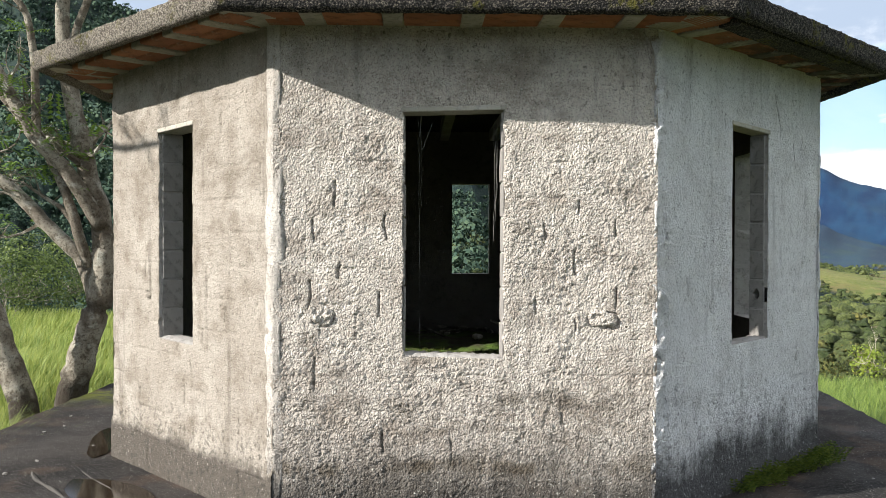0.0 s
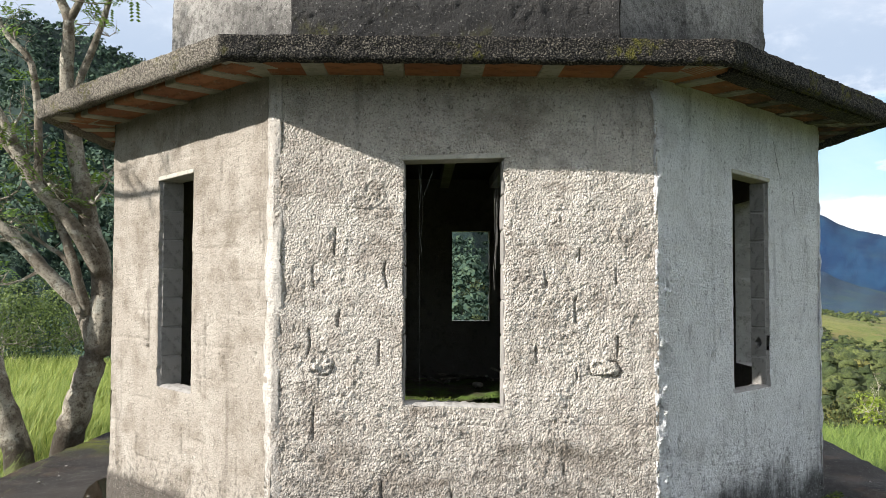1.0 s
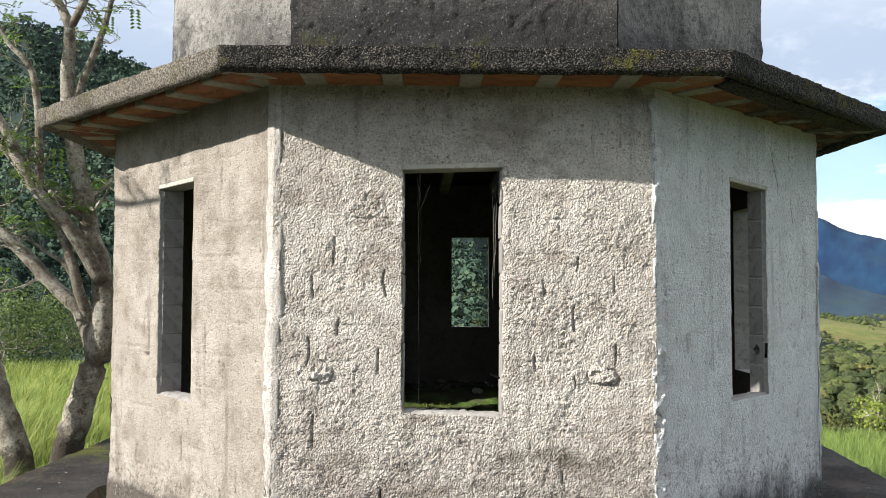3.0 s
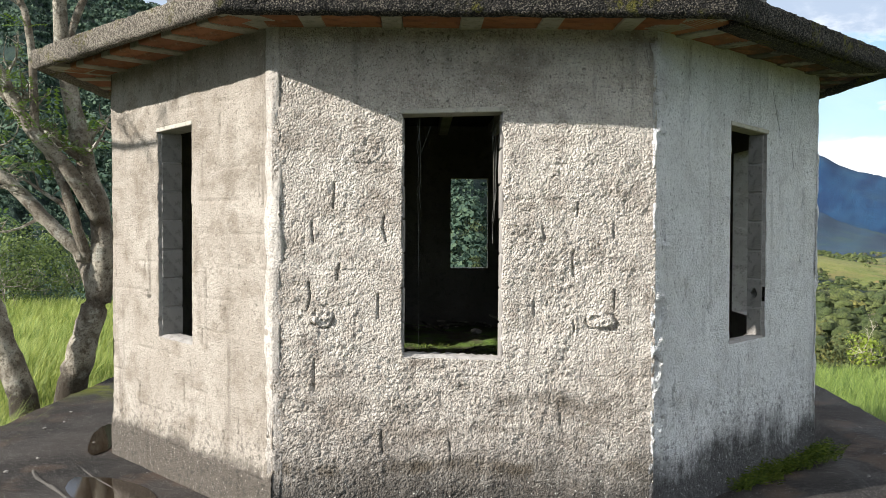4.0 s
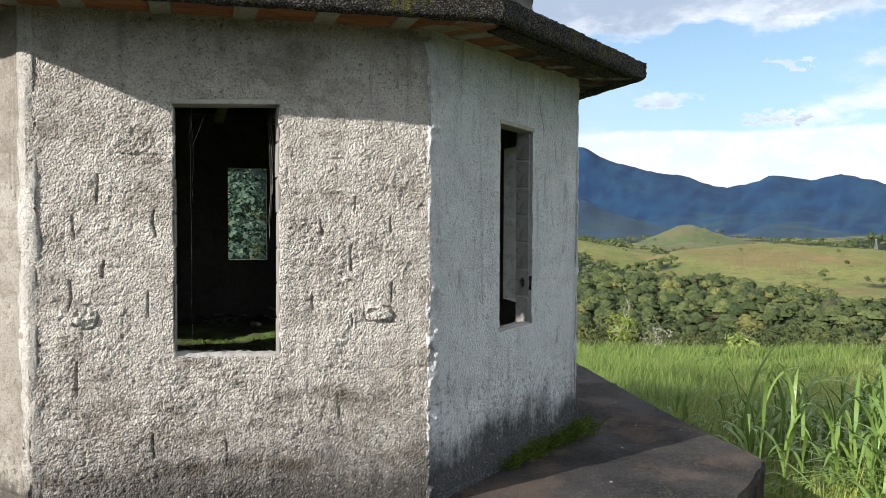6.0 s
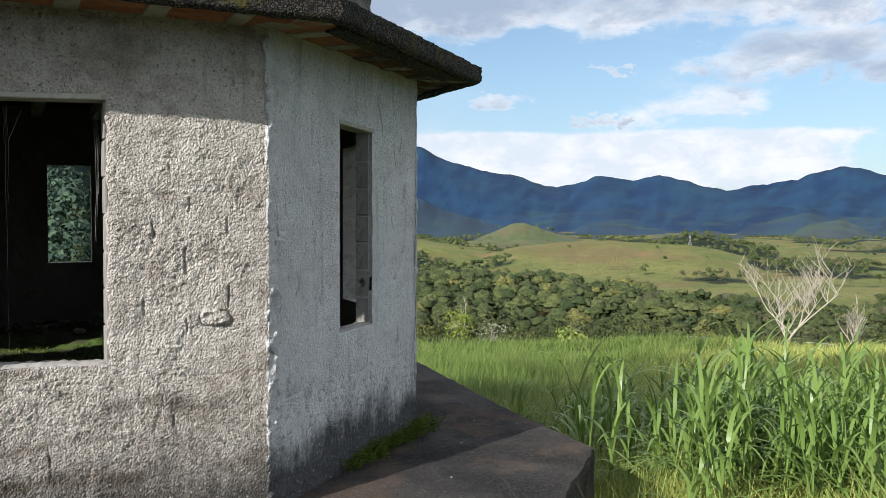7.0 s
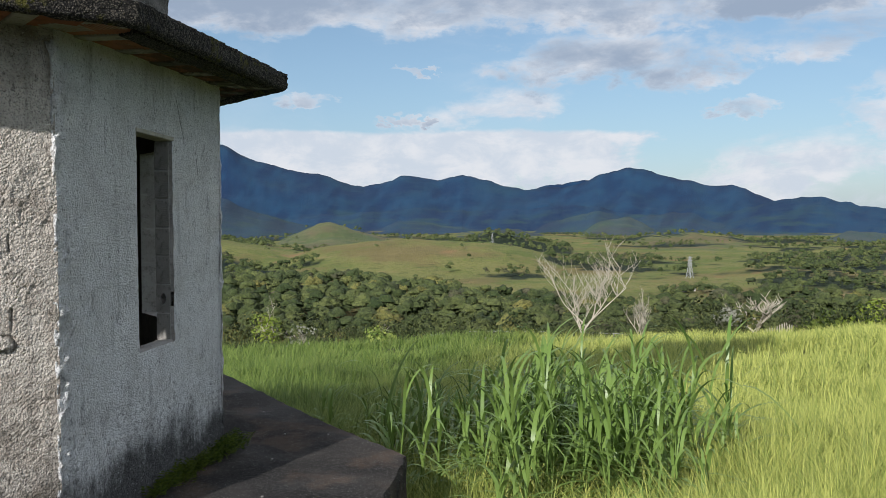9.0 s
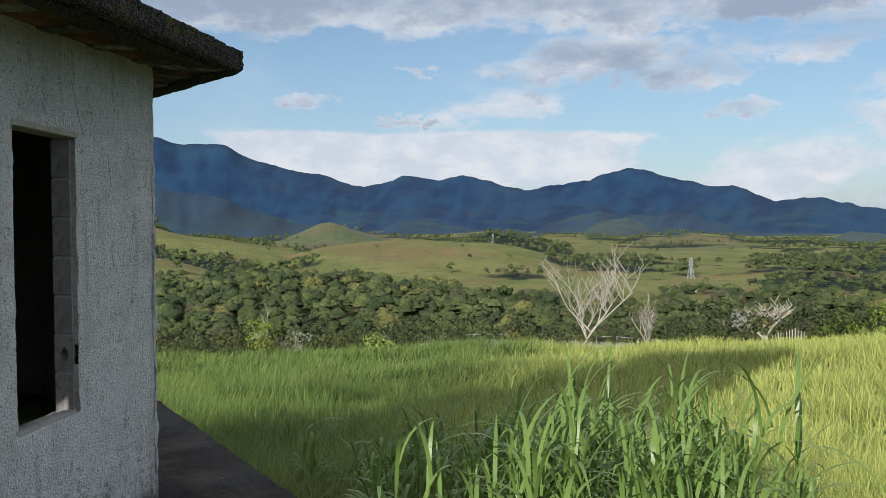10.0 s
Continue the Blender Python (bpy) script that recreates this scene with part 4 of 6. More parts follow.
def right_relief(u, z, p):
    h = 0.010 * fbm(p, 0.5, 2, 63) + 0.005 * fbm(p, 0.045, 4, 62, 0.62) + 0.005 * fbm(p * [1, 1, 1.4], 0.12, 3, 65)
    h = h + 0.4 * nodules(u + 0.01 * fbm(p, 0.03, 2, 67), z, 0.024, 64, 0.5) * np.clip(0.35 + 2.0 * fbm(p, 0.2, 3, 68), 0, 1)
    return h + courses(z, u, 0.005) * (0.1 + 1.2 * smooth(-0.05, 0.2, fbm(p, 0.25, 3, 66))) + joints(u, z, 0.006, p, 69)


def plain_relief(u, z, p):
    return 0.008 * fbm(p, 0.12, 3, 72)


WIN_F = (0.725, 1.286, 0.862, 0.842, 2.250, 2.268)
WIN_R = (0.865, 1.350, 0.852, 0.858, 2.268, 2.250)
WIN_L = (S - 1.412, S - 0.944, 0.845, 0.835, 2.250, 2.262)


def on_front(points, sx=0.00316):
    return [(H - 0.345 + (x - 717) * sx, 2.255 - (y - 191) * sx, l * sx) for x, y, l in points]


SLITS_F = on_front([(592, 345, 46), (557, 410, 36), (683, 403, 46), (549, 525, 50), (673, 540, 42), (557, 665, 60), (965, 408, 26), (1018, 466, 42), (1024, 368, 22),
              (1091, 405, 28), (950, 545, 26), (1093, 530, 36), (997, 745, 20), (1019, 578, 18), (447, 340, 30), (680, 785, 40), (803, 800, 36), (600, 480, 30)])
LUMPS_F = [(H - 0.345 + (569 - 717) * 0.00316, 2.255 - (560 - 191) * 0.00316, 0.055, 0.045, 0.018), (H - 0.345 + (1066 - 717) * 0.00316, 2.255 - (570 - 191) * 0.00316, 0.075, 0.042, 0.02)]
SLITS_L = [(S - 1.62, 1.30, 0.13), (S - 0.52, 1.06, 0.08), (S - 0.12, 1.75, 0.1), (S - 1.05, 0.52, 0.16), (S - 0.8, 0.9, 0.1), (S - 1.7, 0.42, 0.16), (S - 0.55, 0.25, 0.2)]
SLITS_R = [(0.36, 2.45, 0.14), (0.49, 2.19, 0.20), (0.52, 1.44, 0.10), (0.69, 1.20, 0.16), (0.33, 1.22, 0.14), (1.10, 2.42, 0.20), (1.00, 2.62, 0.14), (1.34, 2.60, 0.18), (1.50, 2.36, 0.12), (1.52, 2.24, 0.14),
           (1.70, 2.58, 0.22), (1.85, 2.18, 0.10), (1.55, 1.86, 0.16), (1.70, 1.62, 0.14), (1.90, 1.80, 0.16), (1.52, 1.42, 0.14), (1.88, 1.38, 0.12), (0.22, 0.62, 0.14), (0.42, 0.48, 0.12), (0.50, 0.30, 0.10),
           (1.28, 0.60, 0.08), (1.80, 0.72, 0.12), (1.75, 1.18, 0.06)]

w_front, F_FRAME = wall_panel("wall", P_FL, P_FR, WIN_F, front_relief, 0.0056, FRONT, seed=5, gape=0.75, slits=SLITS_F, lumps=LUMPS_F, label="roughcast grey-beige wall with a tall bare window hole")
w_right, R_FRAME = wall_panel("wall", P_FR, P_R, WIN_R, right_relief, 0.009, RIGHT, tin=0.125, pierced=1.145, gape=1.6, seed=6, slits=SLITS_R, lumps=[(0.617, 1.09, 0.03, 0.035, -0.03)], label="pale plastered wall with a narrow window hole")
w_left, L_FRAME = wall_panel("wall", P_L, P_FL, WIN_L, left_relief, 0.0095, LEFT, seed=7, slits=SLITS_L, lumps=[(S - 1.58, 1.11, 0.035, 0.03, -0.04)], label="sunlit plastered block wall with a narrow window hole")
SIDE = (0.80, 1.35, 0.85, 0.85, 2.25, 2.25)
wall_panel("wall", P_R, P_R2, SIDE, plain_relief, 0.05, RIGHT, seed=8)
wall_panel("wall", P_L2, P_L, (1.1, 1.65, 0.85, 0.85, 2.25, 2.25), plain_relief, 0.05, LEFT, seed=9)
wall_panel("wall", P_R2, P_BR, SIDE, plain_relief, 0.05, RIGHT, seed=10)
BACK = (H + 0.05 - 0.525, H + 0.05 - 0.10, 1.12, 1.12, 2.14, 2.14)
wall_panel("wall", P_BR, P_BL, BACK, plain_relief, 0.05, LEFT, seed=11)
wall_panel("wall", P_BL, P_L2, None, plain_relief, 0.05, LEFT, seed=12)


def ring(points, inset):
    """The eight corners moved outward by inset metres."""
    n = len(points)
    out = []
    for i in range(n):
        a, b, c = points[i - 1], points[i], points[(i + 1) % n]
        d1, d2 = (b - a).normalized(), (c - b).normalized()
        n1, n2 = Vector((d1.y, -d1.x)), Vector((d2.y, -d2.x))
        m = (n1 + n2).normalized()
        out.append(b + m * (inset / m.dot(n1)))
    return out


CORNERS = [P_FL, P_FR, P_R, P_R2, P_BR, P_BL, P_L2, P_L]


def prism(name, pts, z0, z1, material, parent, label="", bevel=0.0, cuts=0, rough=0.0, seed=0, pts_top=None):
    """A slab over a polygon with a broken, uneven rim."""
    n = len(pts)
    k = max(1, cuts)
    rows, levels = [], (z0, z0 + (z1 - z0) * 0.15, (z0 + z1) / 2, z1 - (z1 - z0) * 0.12, z1)
    verts = []
    for li, z in enumerate(levels):
        f = (z - z0) / (z1 - z0)
        inset = bevel if li in (0, len(levels) - 1) else 0
        ring_pts = ring([p.lerp(q, f) for p, q in zip(pts, pts_top or pts)], -inset)
        for i in range(n):
            for c in range(k):
                q = ring_pts[i].lerp(ring_pts[(i + 1) % n], c / k)
                verts.append((q.x, q.y, z))
    v = np.array(verts)
    if rough:
        c = v.mean(0)
        d = v - c
        d[:, 2] = 0
        d /= np.maximum(np.linalg.norm(d, axis=1, keepdims=True), 1e-6)
        v = v + d * (rough * fbm(v, 0.12, 4, seed, 0.6))[:, None] * 1.6
        v[:, 2] += rough * 0.7 * fbm(v, 0.15, 3, seed + 9)
    m = n * k
    faces = []
    for r in range(len(levels) - 1):
        for i in range(m):
            faces.append((r * m + i, r * m + (i + 1) % m, (r + 1) * m + (i + 1) % m, (r + 1) * m + i))
    faces.append(tuple(range(m))[::-1])
    faces.append(tuple((len(levels) - 1) * m + i for i in range(m)))
    return mesh_object(name, v, faces, material, parent, label)


ROOF = [Vector(q) for q in ((-1.30, -0.41), (1.38, -0.42), (3.13, 1.22), (3.17, 3.95), (1.42, 5.62), (-1.30, 5.62), (-2.97, 3.95), (-2.965, 1.29))]
roof = prism("roof_slab", ring(ROOF, -0.02), 2.735, 2.80, ROOF_EDGE, house, "concrete roof slab on joists and clay tiles", 0.0, 8, 0.0, 3)


def ring_beam(name, outer, width, z0, z1, step, material, parent, label, rough, seed):
    """A pebbly edge beam round the roof: outer face, top, underside and inner face."""
    n = len(outer)
    inner = ring(outer, -width)
    prof = []
    for k in range(9):
        prof.append((0.0 if k else 0.12, z0 + 0.012 + (z1 - z0 - 0.012) * k / 8))
    prof = [(0.7, z0 + 0.012), (0.38, z0)] + prof + [(0.3, z1 + 0.004), (0.7, z1 + 0.002), (1.0, z1 - 0.01), (1.0, z0 + 0.03)]
    cols = []
    for i in range(n):
        a, b = outer[i], outer[(i + 1) % n]
        c, d = inner[i], inner[(i + 1) % n]
        k = max(2, round((b - a).length / step))
        for j in range(k):
            cols.append((a.lerp(b, j / k), c.lerp(d, j / k)))
    m = len(prof)
    v = np.array([[*(o.lerp(q, f)), z] for o, q in cols for f, z in prof])
    nrm = np.array([[*(o - q).normalized(), 0.0] for o, q in cols for f, z in prof])
    free = np.array([1.0 if f < 0.5 else 0.3 for o, q in cols for f, z in prof])
    peb = np.clip(fbm(v, 0.024, 2, seed) * 2.2 + 0.3, 0, 1)
    bump = rough * (1.2 * fbm(v, 0.16, 3, seed + 1) + 0.75 * peb - 0.3)
    v = v + nrm * (bump * free)[:, None]
    v[:, 2] += free * rough * 0.8 * fbm(v, 0.09, 3, seed + 2)
    faces = []
    t = len(cols)
    for i in range(t):
        i2 = (i + 1) % t
        for k in range(m):
            k2 = (k + 1) % m
            faces.append((i * m + k, i2 * m + k, i2 * m + k2, i * m + k2))
    return mesh_object(name, v, faces, material, parent, label, smooth=True)


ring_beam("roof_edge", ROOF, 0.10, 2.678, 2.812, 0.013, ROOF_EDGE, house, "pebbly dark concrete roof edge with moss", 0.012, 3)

# soffit: precast joists with ribbed clay tiles between them
TILE_ME = {}


def tile_mesh(width, depth):
    """A hollow clay tile seen from below, with ribs along its length."""
    key = (round(width, 2), round(depth, 2))
    if key in TILE_ME:
        return TILE_ME[key]
    n = 17
    verts, faces = [], []
    for i in range(n):
        y = -depth / 2 + depth * i / (n - 1)
        rib = -0.005 if i % 2 else 0.0
        edge = 0.006 if i in (0, n - 1) else 0
        verts += [(-width / 2, y, rib + edge), (width / 2, y, rib + edge)]
    for i in range(n - 1):
        faces.append((2 * i, 2 * i + 2, 2 * i + 3, 2 * i + 1))
    b = len(verts)
    verts += [(-width / 2, -depth / 2, 0.03), (width / 2, -depth / 2, 0.03), (width / 2, depth / 2, 0.03), (-width / 2, depth / 2, 0.03)]
    faces += [(b, b + 1, b + 2, b + 3), (0, 1, b + 1, b), (2 * n - 1, 2 * n - 2, b + 3, b + 2)]
    me = bpy.data.meshes.new("clay_tile")
    me.from_pydata(verts, [], faces)
    me.materials.append(CLAY)
    TILE_ME[key] = me
    return me


def soffit(a, b, ra, rb, pitch=0.43, joist=0.115):
    """Under one side of the roof: wall line a-b, roof line ra-rb."""
    d = (b - a).normalized()
    out = Vector((d.y, -d.x))
    length = (b - a).length
    depth = min((ra - a).dot(out), (rb - b).dot(out)) - 0.115
    ang = math.atan2(d.y, d.x)
    count = max(2, int(length / pitch))
    first = (length - (count - 1) * pitch) / 2 - pitch / 2 + 0.02
    for k in range(-1, count + 1):
        u = first + k * pitch + pitch / 2
        slack = depth * 0.30
        if u < -slack or u > length + slack:
            continue
        w = joist + random.uniform(-0.01, 0.012)
        full = depth if 0 < u < length else depth * 0.55
        c = a + d * u + out * (depth - full / 2)
        bm = bmesh.new()
        add_box(bm, pose(c.x, c.y, 2.714 + random.uniform(-0.003, 0.003), 0, 0, math.degrees(ang) + random.uniform(-1.2, 1.2)), w, full, 0.04, 0.006)
        part("joist", bm, JOIST, roof)
    for k in range(-1, count):
        u0 = first + k * pitch + pitch / 2 + joist / 2
        u1 = u0 + pitch - joist
        rows = 2
        for r in range(rows):
            dep = depth / rows
            v = dep * (r + 0.5)
            room = v * 0.33
            s, e = max(u0, -room), min(u1, length + room)
            if e - s < 0.06:
                continue
            ob = new("clay_tile", tile_mesh(round(e - s - 0.006, 2), round(dep - 0.008, 2)))
            q = a + d * ((s + e) / 2) + out * v
            ob.matrix_world = pose(q.x, q.y, 2.705 + random.uniform(-0.004, 0.004), random.uniform(-0.8, 0.8), random.uniform(-0.6, 0.6), math.degrees(ang))
            ob.parent = roof


for i in range(8):
    j = (i + 1) % 8
    soffit(CORNERS[i], CORNERS[j], ROOF[i], ROOF[j])
for c, r in zip(CORNERS, ROOF):
    d = (r - c).normalized()
    q = c + d * ((r - c).length - 0.1) * 0.5
    bm = bmesh.new()
    add_box(bm, pose(q.x, q.y, 2.7165, 0, 0, math.degrees(math.atan2(d.y, d.x))), (r - c).length - 0.06, 0.20, 0.03, 0.004)
    part("corner_joist", bm, JOIST, roof)

# cast strip behind the edge beam on the right-hand side
d = (ROOF[2] - ROOF[1]).normalized()
n_in = Vector((-d.y, d.x))
strip = [ROOF[1] + d * 0.16 + n_in * 0.09, ROOF[2] - d * 0.16 + n_in * 0.09, ROOF[2] - d * 0.24 + n_in * 0.26, ROOF[1] + d * 0.24 + n_in * 0.24]
prism("edge_strip", strip, 2.686, 2.715, ROOF_EDGE, roof, "black mouldy cast strip under the eaves", 0.004, 30, 0.012, 44)

# upper storey, set back on the roof
TOWER_PTS = [Vector(q) for q in ((-1.03, 0.25), (0.92, 0.25), (2.29, 1.5), (2.3, 3.7), (0.95, 4.95), (-1.05, 4.95), (-2.1, 3.7), (-2.08, 1.5))]


def tower_relief(u, z, p):
    n = np.clip(1 - 2.2 * np.abs(fbm(p, 0.075, 3, 81, 0.6)) - 0.35, 0, 1)
    return 0.004 * n + 0.022 * np.clip(fbm(p, 0.034, 2, 82), -0.05, 1) + 0.014 * np.clip(fbm(p, 0.11, 3, 84), 0, 1) + 0.02 * fbm(p, 0.5, 2, 83)


# out of view from here up; height chosen to cast a long meadow shadow
upper = prism("upper_storey", TOWER_PTS, 3.8, 11.5, TOWER_SIDE, house, "weathered upper storey set back on the roof", 0.0, 6, 0.0, 8)
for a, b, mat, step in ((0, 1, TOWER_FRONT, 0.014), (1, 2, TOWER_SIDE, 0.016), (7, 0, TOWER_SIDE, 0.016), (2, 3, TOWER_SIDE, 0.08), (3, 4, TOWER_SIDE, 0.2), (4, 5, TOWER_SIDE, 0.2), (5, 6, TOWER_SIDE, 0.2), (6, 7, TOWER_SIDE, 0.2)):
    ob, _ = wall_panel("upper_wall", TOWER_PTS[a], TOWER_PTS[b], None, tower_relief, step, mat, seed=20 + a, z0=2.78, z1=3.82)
    ob.parent = upper
# overhanging top nobody sees, added to widen that shadow
prism("unseen_roof", ring(TOWER_PTS, 0.45), 11.5, 11.65, ROOF_EDGE, house, "", 0.0, 2)

# floor of moss over raised earth
def floor_sheet():
    pts = ring(CORNERS, -0.165)
    xs, ys = np.arange(-2.5, 2.75, 0.05), np.arange(0.1, 5.15, 0.05)
    X, Y = np.meshgrid(xs, ys)
    p = np.stack([X.ravel(), Y.ravel(), 0 * X.ravel()], 1)
    z = 0.47 + 0.10 * fbm(p, 0.6, 4, 91) + 0.03 * fbm(p, 0.07, 2, 92)
    ok = np.ones(len(p), bool)
    for a, b in zip(pts, pts[1:] + pts[:1]):
        ok &= ((b.x - a.x) * (p[:, 1] - a.y) - (b.y - a.y) * (p[:, 0] - a.x)) > -0.03
    ok = ok.reshape(X.shape)
    idx = np.arange(X.size).reshape(X.shape)
    keep = ok[:-1, :-1] & ok[:-1, 1:] & ok[1:, 1:] & ok[1:, :-1]
    faces = np.stack([idx[:-1, :-1][keep], idx[:-1, 1:][keep], idx[1:, 1:][keep], idx[1:, :-1][keep]], 1)
    return mesh_object("floor", np.stack([p[:, 0], p[:, 1], z], 1), faces, MOSS, house, "mossy earth floor", smooth=True)


floor_sheet()


def moss_tufts():
    """Short moss and seedlings over the earth floor."""
    rng = np.random.default_rng(15)
    n = 9000
    x, y = rng.uniform(-1.3, 1.3, n), 0.25 + 3.2 * rng.random(n) ** 1.5
    p = np.stack([x, y, 0 * x], 1)
    z = 0.46 + 0.10 * fbm(p, 0.6, 4, 91) + 0.03 * fbm(p, 0.07, 2, 92)
    keep = fbm(p, 0.3, 3, 93) > -0.08
    p = np.stack([x, y, z], 1)[keep]
    m = len(p)
    V, F = ribbons(p, rng.uniform(0, 6.28, m), rng.uniform(0.015, 0.045, m), rng.uniform(0.004, 0.009, m), rng.uniform(0.1, 0.6, m), rng.uniform(0.1, 0.6, m), 2)
    tagged(mesh_object("moss", V, F, FERN), "short green moss and seedlings on the earth floor", "moss", kind="stuff")


# inner roof joists
for k in range(9):
    bm = bmesh.new()
    add_box(bm, pose(-2.2 + 0.55 * k, 2.6, 2.66), 0.10, 4.3 if 1 < k < 7 else 2.4, 0.12, 0.006)
    part("inner_joist", bm, JOIST, roof)

# window reveals: one grey block a course, lintels above
def block_mesh(depth, height, proud):
    bm = bmesh.new()
    add_box(bm, Matrix(), proud * 2, depth, height, 0.004)
    me = bpy.data.meshes.new("concrete_block")
    bm.to_mesh(me)
    bm.free()
    me.materials.append(BLOCK)
    return me


BLOCK_ME = block_mesh(THICK - 0.022, 0.19, 0.008)


def holed_block(depth, height):
    """A block whose shell is broken through."""
    bm = bmesh.new()
    out = [(-1, -1), (0, -1), (1, -1), (1, 0), (1, 1), (0, 1), (-1, 1), (-1, 0)]
    rim, hole, deep = [], [], []
    for i, (a, b) in enumerate(out):
        t = math.atan2(b, a)
        j = 1 + 0.2 * math.sin(i * 2.7)
        rim.append(bm.verts.new((-0.008, a * depth / 2, b * height / 2)))
        hole.append(bm.verts.new((-0.008, 0.024 * j * math.cos(t), 0.036 * j * math.sin(t))))
        deep.append(bm.verts.new((0.12, 0.026 * math.cos(t), 0.036 * math.sin(t))))
    foot = [bm.verts.new((0.008, a * depth / 2, b * height / 2)) for a, b in out]
    for i in range(8):
        j = (i + 1) % 8
        bm.faces.new((rim[i], rim[j], hole[j], hole[i]))
        bm.faces.new((hole[i], hole[j], deep[j], deep[i]))
        bm.faces.new((rim[j], rim[i], foot[i], foot[j]))
    bm.faces.new(deep)
    bmesh.ops.recalc_face_normals(bm, faces=bm.faces)
    me = bpy.data.meshes.new("concrete_block")
    bm.to_mesh(me)
    bm.free()
    me.materials.append(BLOCK)
    return me


def reveal(wall, axes, win, holed=None, tin=THICK):
    a, d, out = axes
    u0, u1, zb0, zb1, zt0, zt1 = win
    ang = math.degrees(math.atan2(d.y, d.x))
    for side, u, zb, zt in ((0, u0, zb0, zt0), (1, u1, zb1, zt1)):
        n = 7
        pitch = (zt - 0.03 - zb) / n
        for k in range(n):
            q = a + d * (u + random.uniform(-0.003, 0.003)) - out * (tin / 2 + 0.016)
            is_hole = holed == (side, k)
            ob = new("concrete_block", holed_block(tin - 0.022, 0.188) if is_hole else BLOCK_ME)
            ob.matrix_world = pose(q.x, q.y, zb + pitch * (k + 0.5), 0, 0, ang + random.uniform(-1.5, 1.5)) @ Matrix.Diagonal((1, 1 if is_hole else (tin - 0.022) / (THICK - 0.022), (pitch - 0.010) / 0.19, 1))
            ob.parent = wall
    bm = bmesh.new()
    c = a + d * ((u0 + u1) / 2) - out * (tin / 2 - 0.004)
    add_box(bm, pose(c.x, c.y, (zt0 + zt1) / 2 - 0.012, 0, -math.degrees(math.atan2(zt1 - zt0, u1 - u0)), ang), u1 - u0 + 0.03, tin + 0.004, 0.028, 0.004)
    part("lintel", bm, LINTEL, wall, "thin precast lintel")
    # rough mortar bed of the sill
    n = 24
    verts, faces = [], []
    for i in range(n + 1):
        f = i / n
        for j in range(6):
            g = j / 5
            q = a + d * (u0 + (u1 - u0) * f) - out * (tin * g)
            z = zb0 + (zb1 - zb0) * f + 0.012 * random.random() + (0.006 if 0 < j < 5 else -0.012)
            verts.append((q.x, q.y, z))
    for i in range(n):
        for j in range(5):
            faces.append((i * 6 + j, (i + 1) * 6 + j, (i + 1) * 6 + j + 1, i * 6 + j + 1))
    mesh_object("sill", verts, faces, MORTAR, wall, "crumbling mortar sill", smooth=True)


reveal(w_front, F_FRAME, WIN_F)
reveal(w_right, R_FRAME, WIN_R, (1, 1), 0.125)
reveal(w_left, L_FRAME, WIN_L)


def pilaster(corner, d1, d2, w1, w2, seed, parent, amp=0.008, mat=PILASTER):
    """A rough strip of render smeared over a corner: d1, d2 lead away from it along the two walls."""
    o1, o2 = Vector((d1.y, -d1.x)), Vector((-d2.y, d2.x))
    if o1.dot(d2) > 0:
        o1 = -o1
    if o2.dot(d1) > 0:
        o2 = -o2
    mid = (o1 + o2).normalized()
    n = 300
    row = [(-w1, o1, -0.012), (-w1 * 0.92, o1, 0.005), (-w1 * 0.6, o1, 0.009), (-w1 * 0.3, o1, 0.009), (0, mid, 0.004), (w2 * 0.4, o2, 0.006), (w2 * 0.85, o2, 0.004), (w2, o2, -0.012)]
    us = [q[0] for q in row]
    row = [(u, o1 if u < 0 else (mid if u == 0 else o2), float(np.interp(u, us, [q[2] for q in row]))) for u in sorted({*us, *np.linspace(-w1 * 0.9, w2 * 0.9, 9).round(4).tolist()})]
    verts, faces = [], []
    zs = np.linspace(-0.3, 2.715, n)
    last = len(row) - 1
    S2, Z2 = np.meshgrid([q[0] for q in row], zs)
    p = np.stack([S2.ravel() * 2.0, 0 * S2.ravel() + seed * 3.1, Z2.ravel()], 1)
    lump = (fbm(p, 0.10, 3, seed) + 0.6 * fbm(p, 0.03, 2, seed + 2)).reshape(S2.shape)
    K = np.arange(len(row))[None] + Z2
    sway = 0.05 * fbm(np.stack([0 * K.ravel(), 0 * K.ravel() + seed, K.ravel()], 1), 0.12, 3, seed + 4).reshape(S2.shape)
    for i, z in enumerate(zs):
        for k, (s, o, h) in enumerate(row):
            q = corner + (d1 if s < 0 else d2) * (abs(s) + (sway[i, k] if k < 2 or k > last - 2 else 0)) + o * (h + (amp * 2.0 * lump[i, k] if 0 < k < last else 0))
            verts.append((q.x, q.y, z))
    m = len(row)
    for i in range(n - 1):
        for k in range(m - 1):
            faces.append((i * m + k, i * m + k + 1, (i + 1) * m + k + 1, (i + 1) * m + k))
    return mesh_object("corner_render", verts, faces, mat, parent, "pale lumpy render over the wall corner", smooth=True)


D_F = Vector((1, 0))
D_R = (P_R - P_FR).normalized()
D_L = (P_L - P_FL).normalized()
pilaster(P_FR, -D_F, D_R, 0.022, 0.105, 5, w_front, 0.028, RIGHT)
pilaster(P_FL, D_L, D_F, 0.065, 0.05, 9, w_left, 0.0045, CORNER)
pilaster(P_R, -D_R, (P_R2 - P_R).normalized(), 0.03, 0.04, 13, w_right, 0.007, RIGHT)

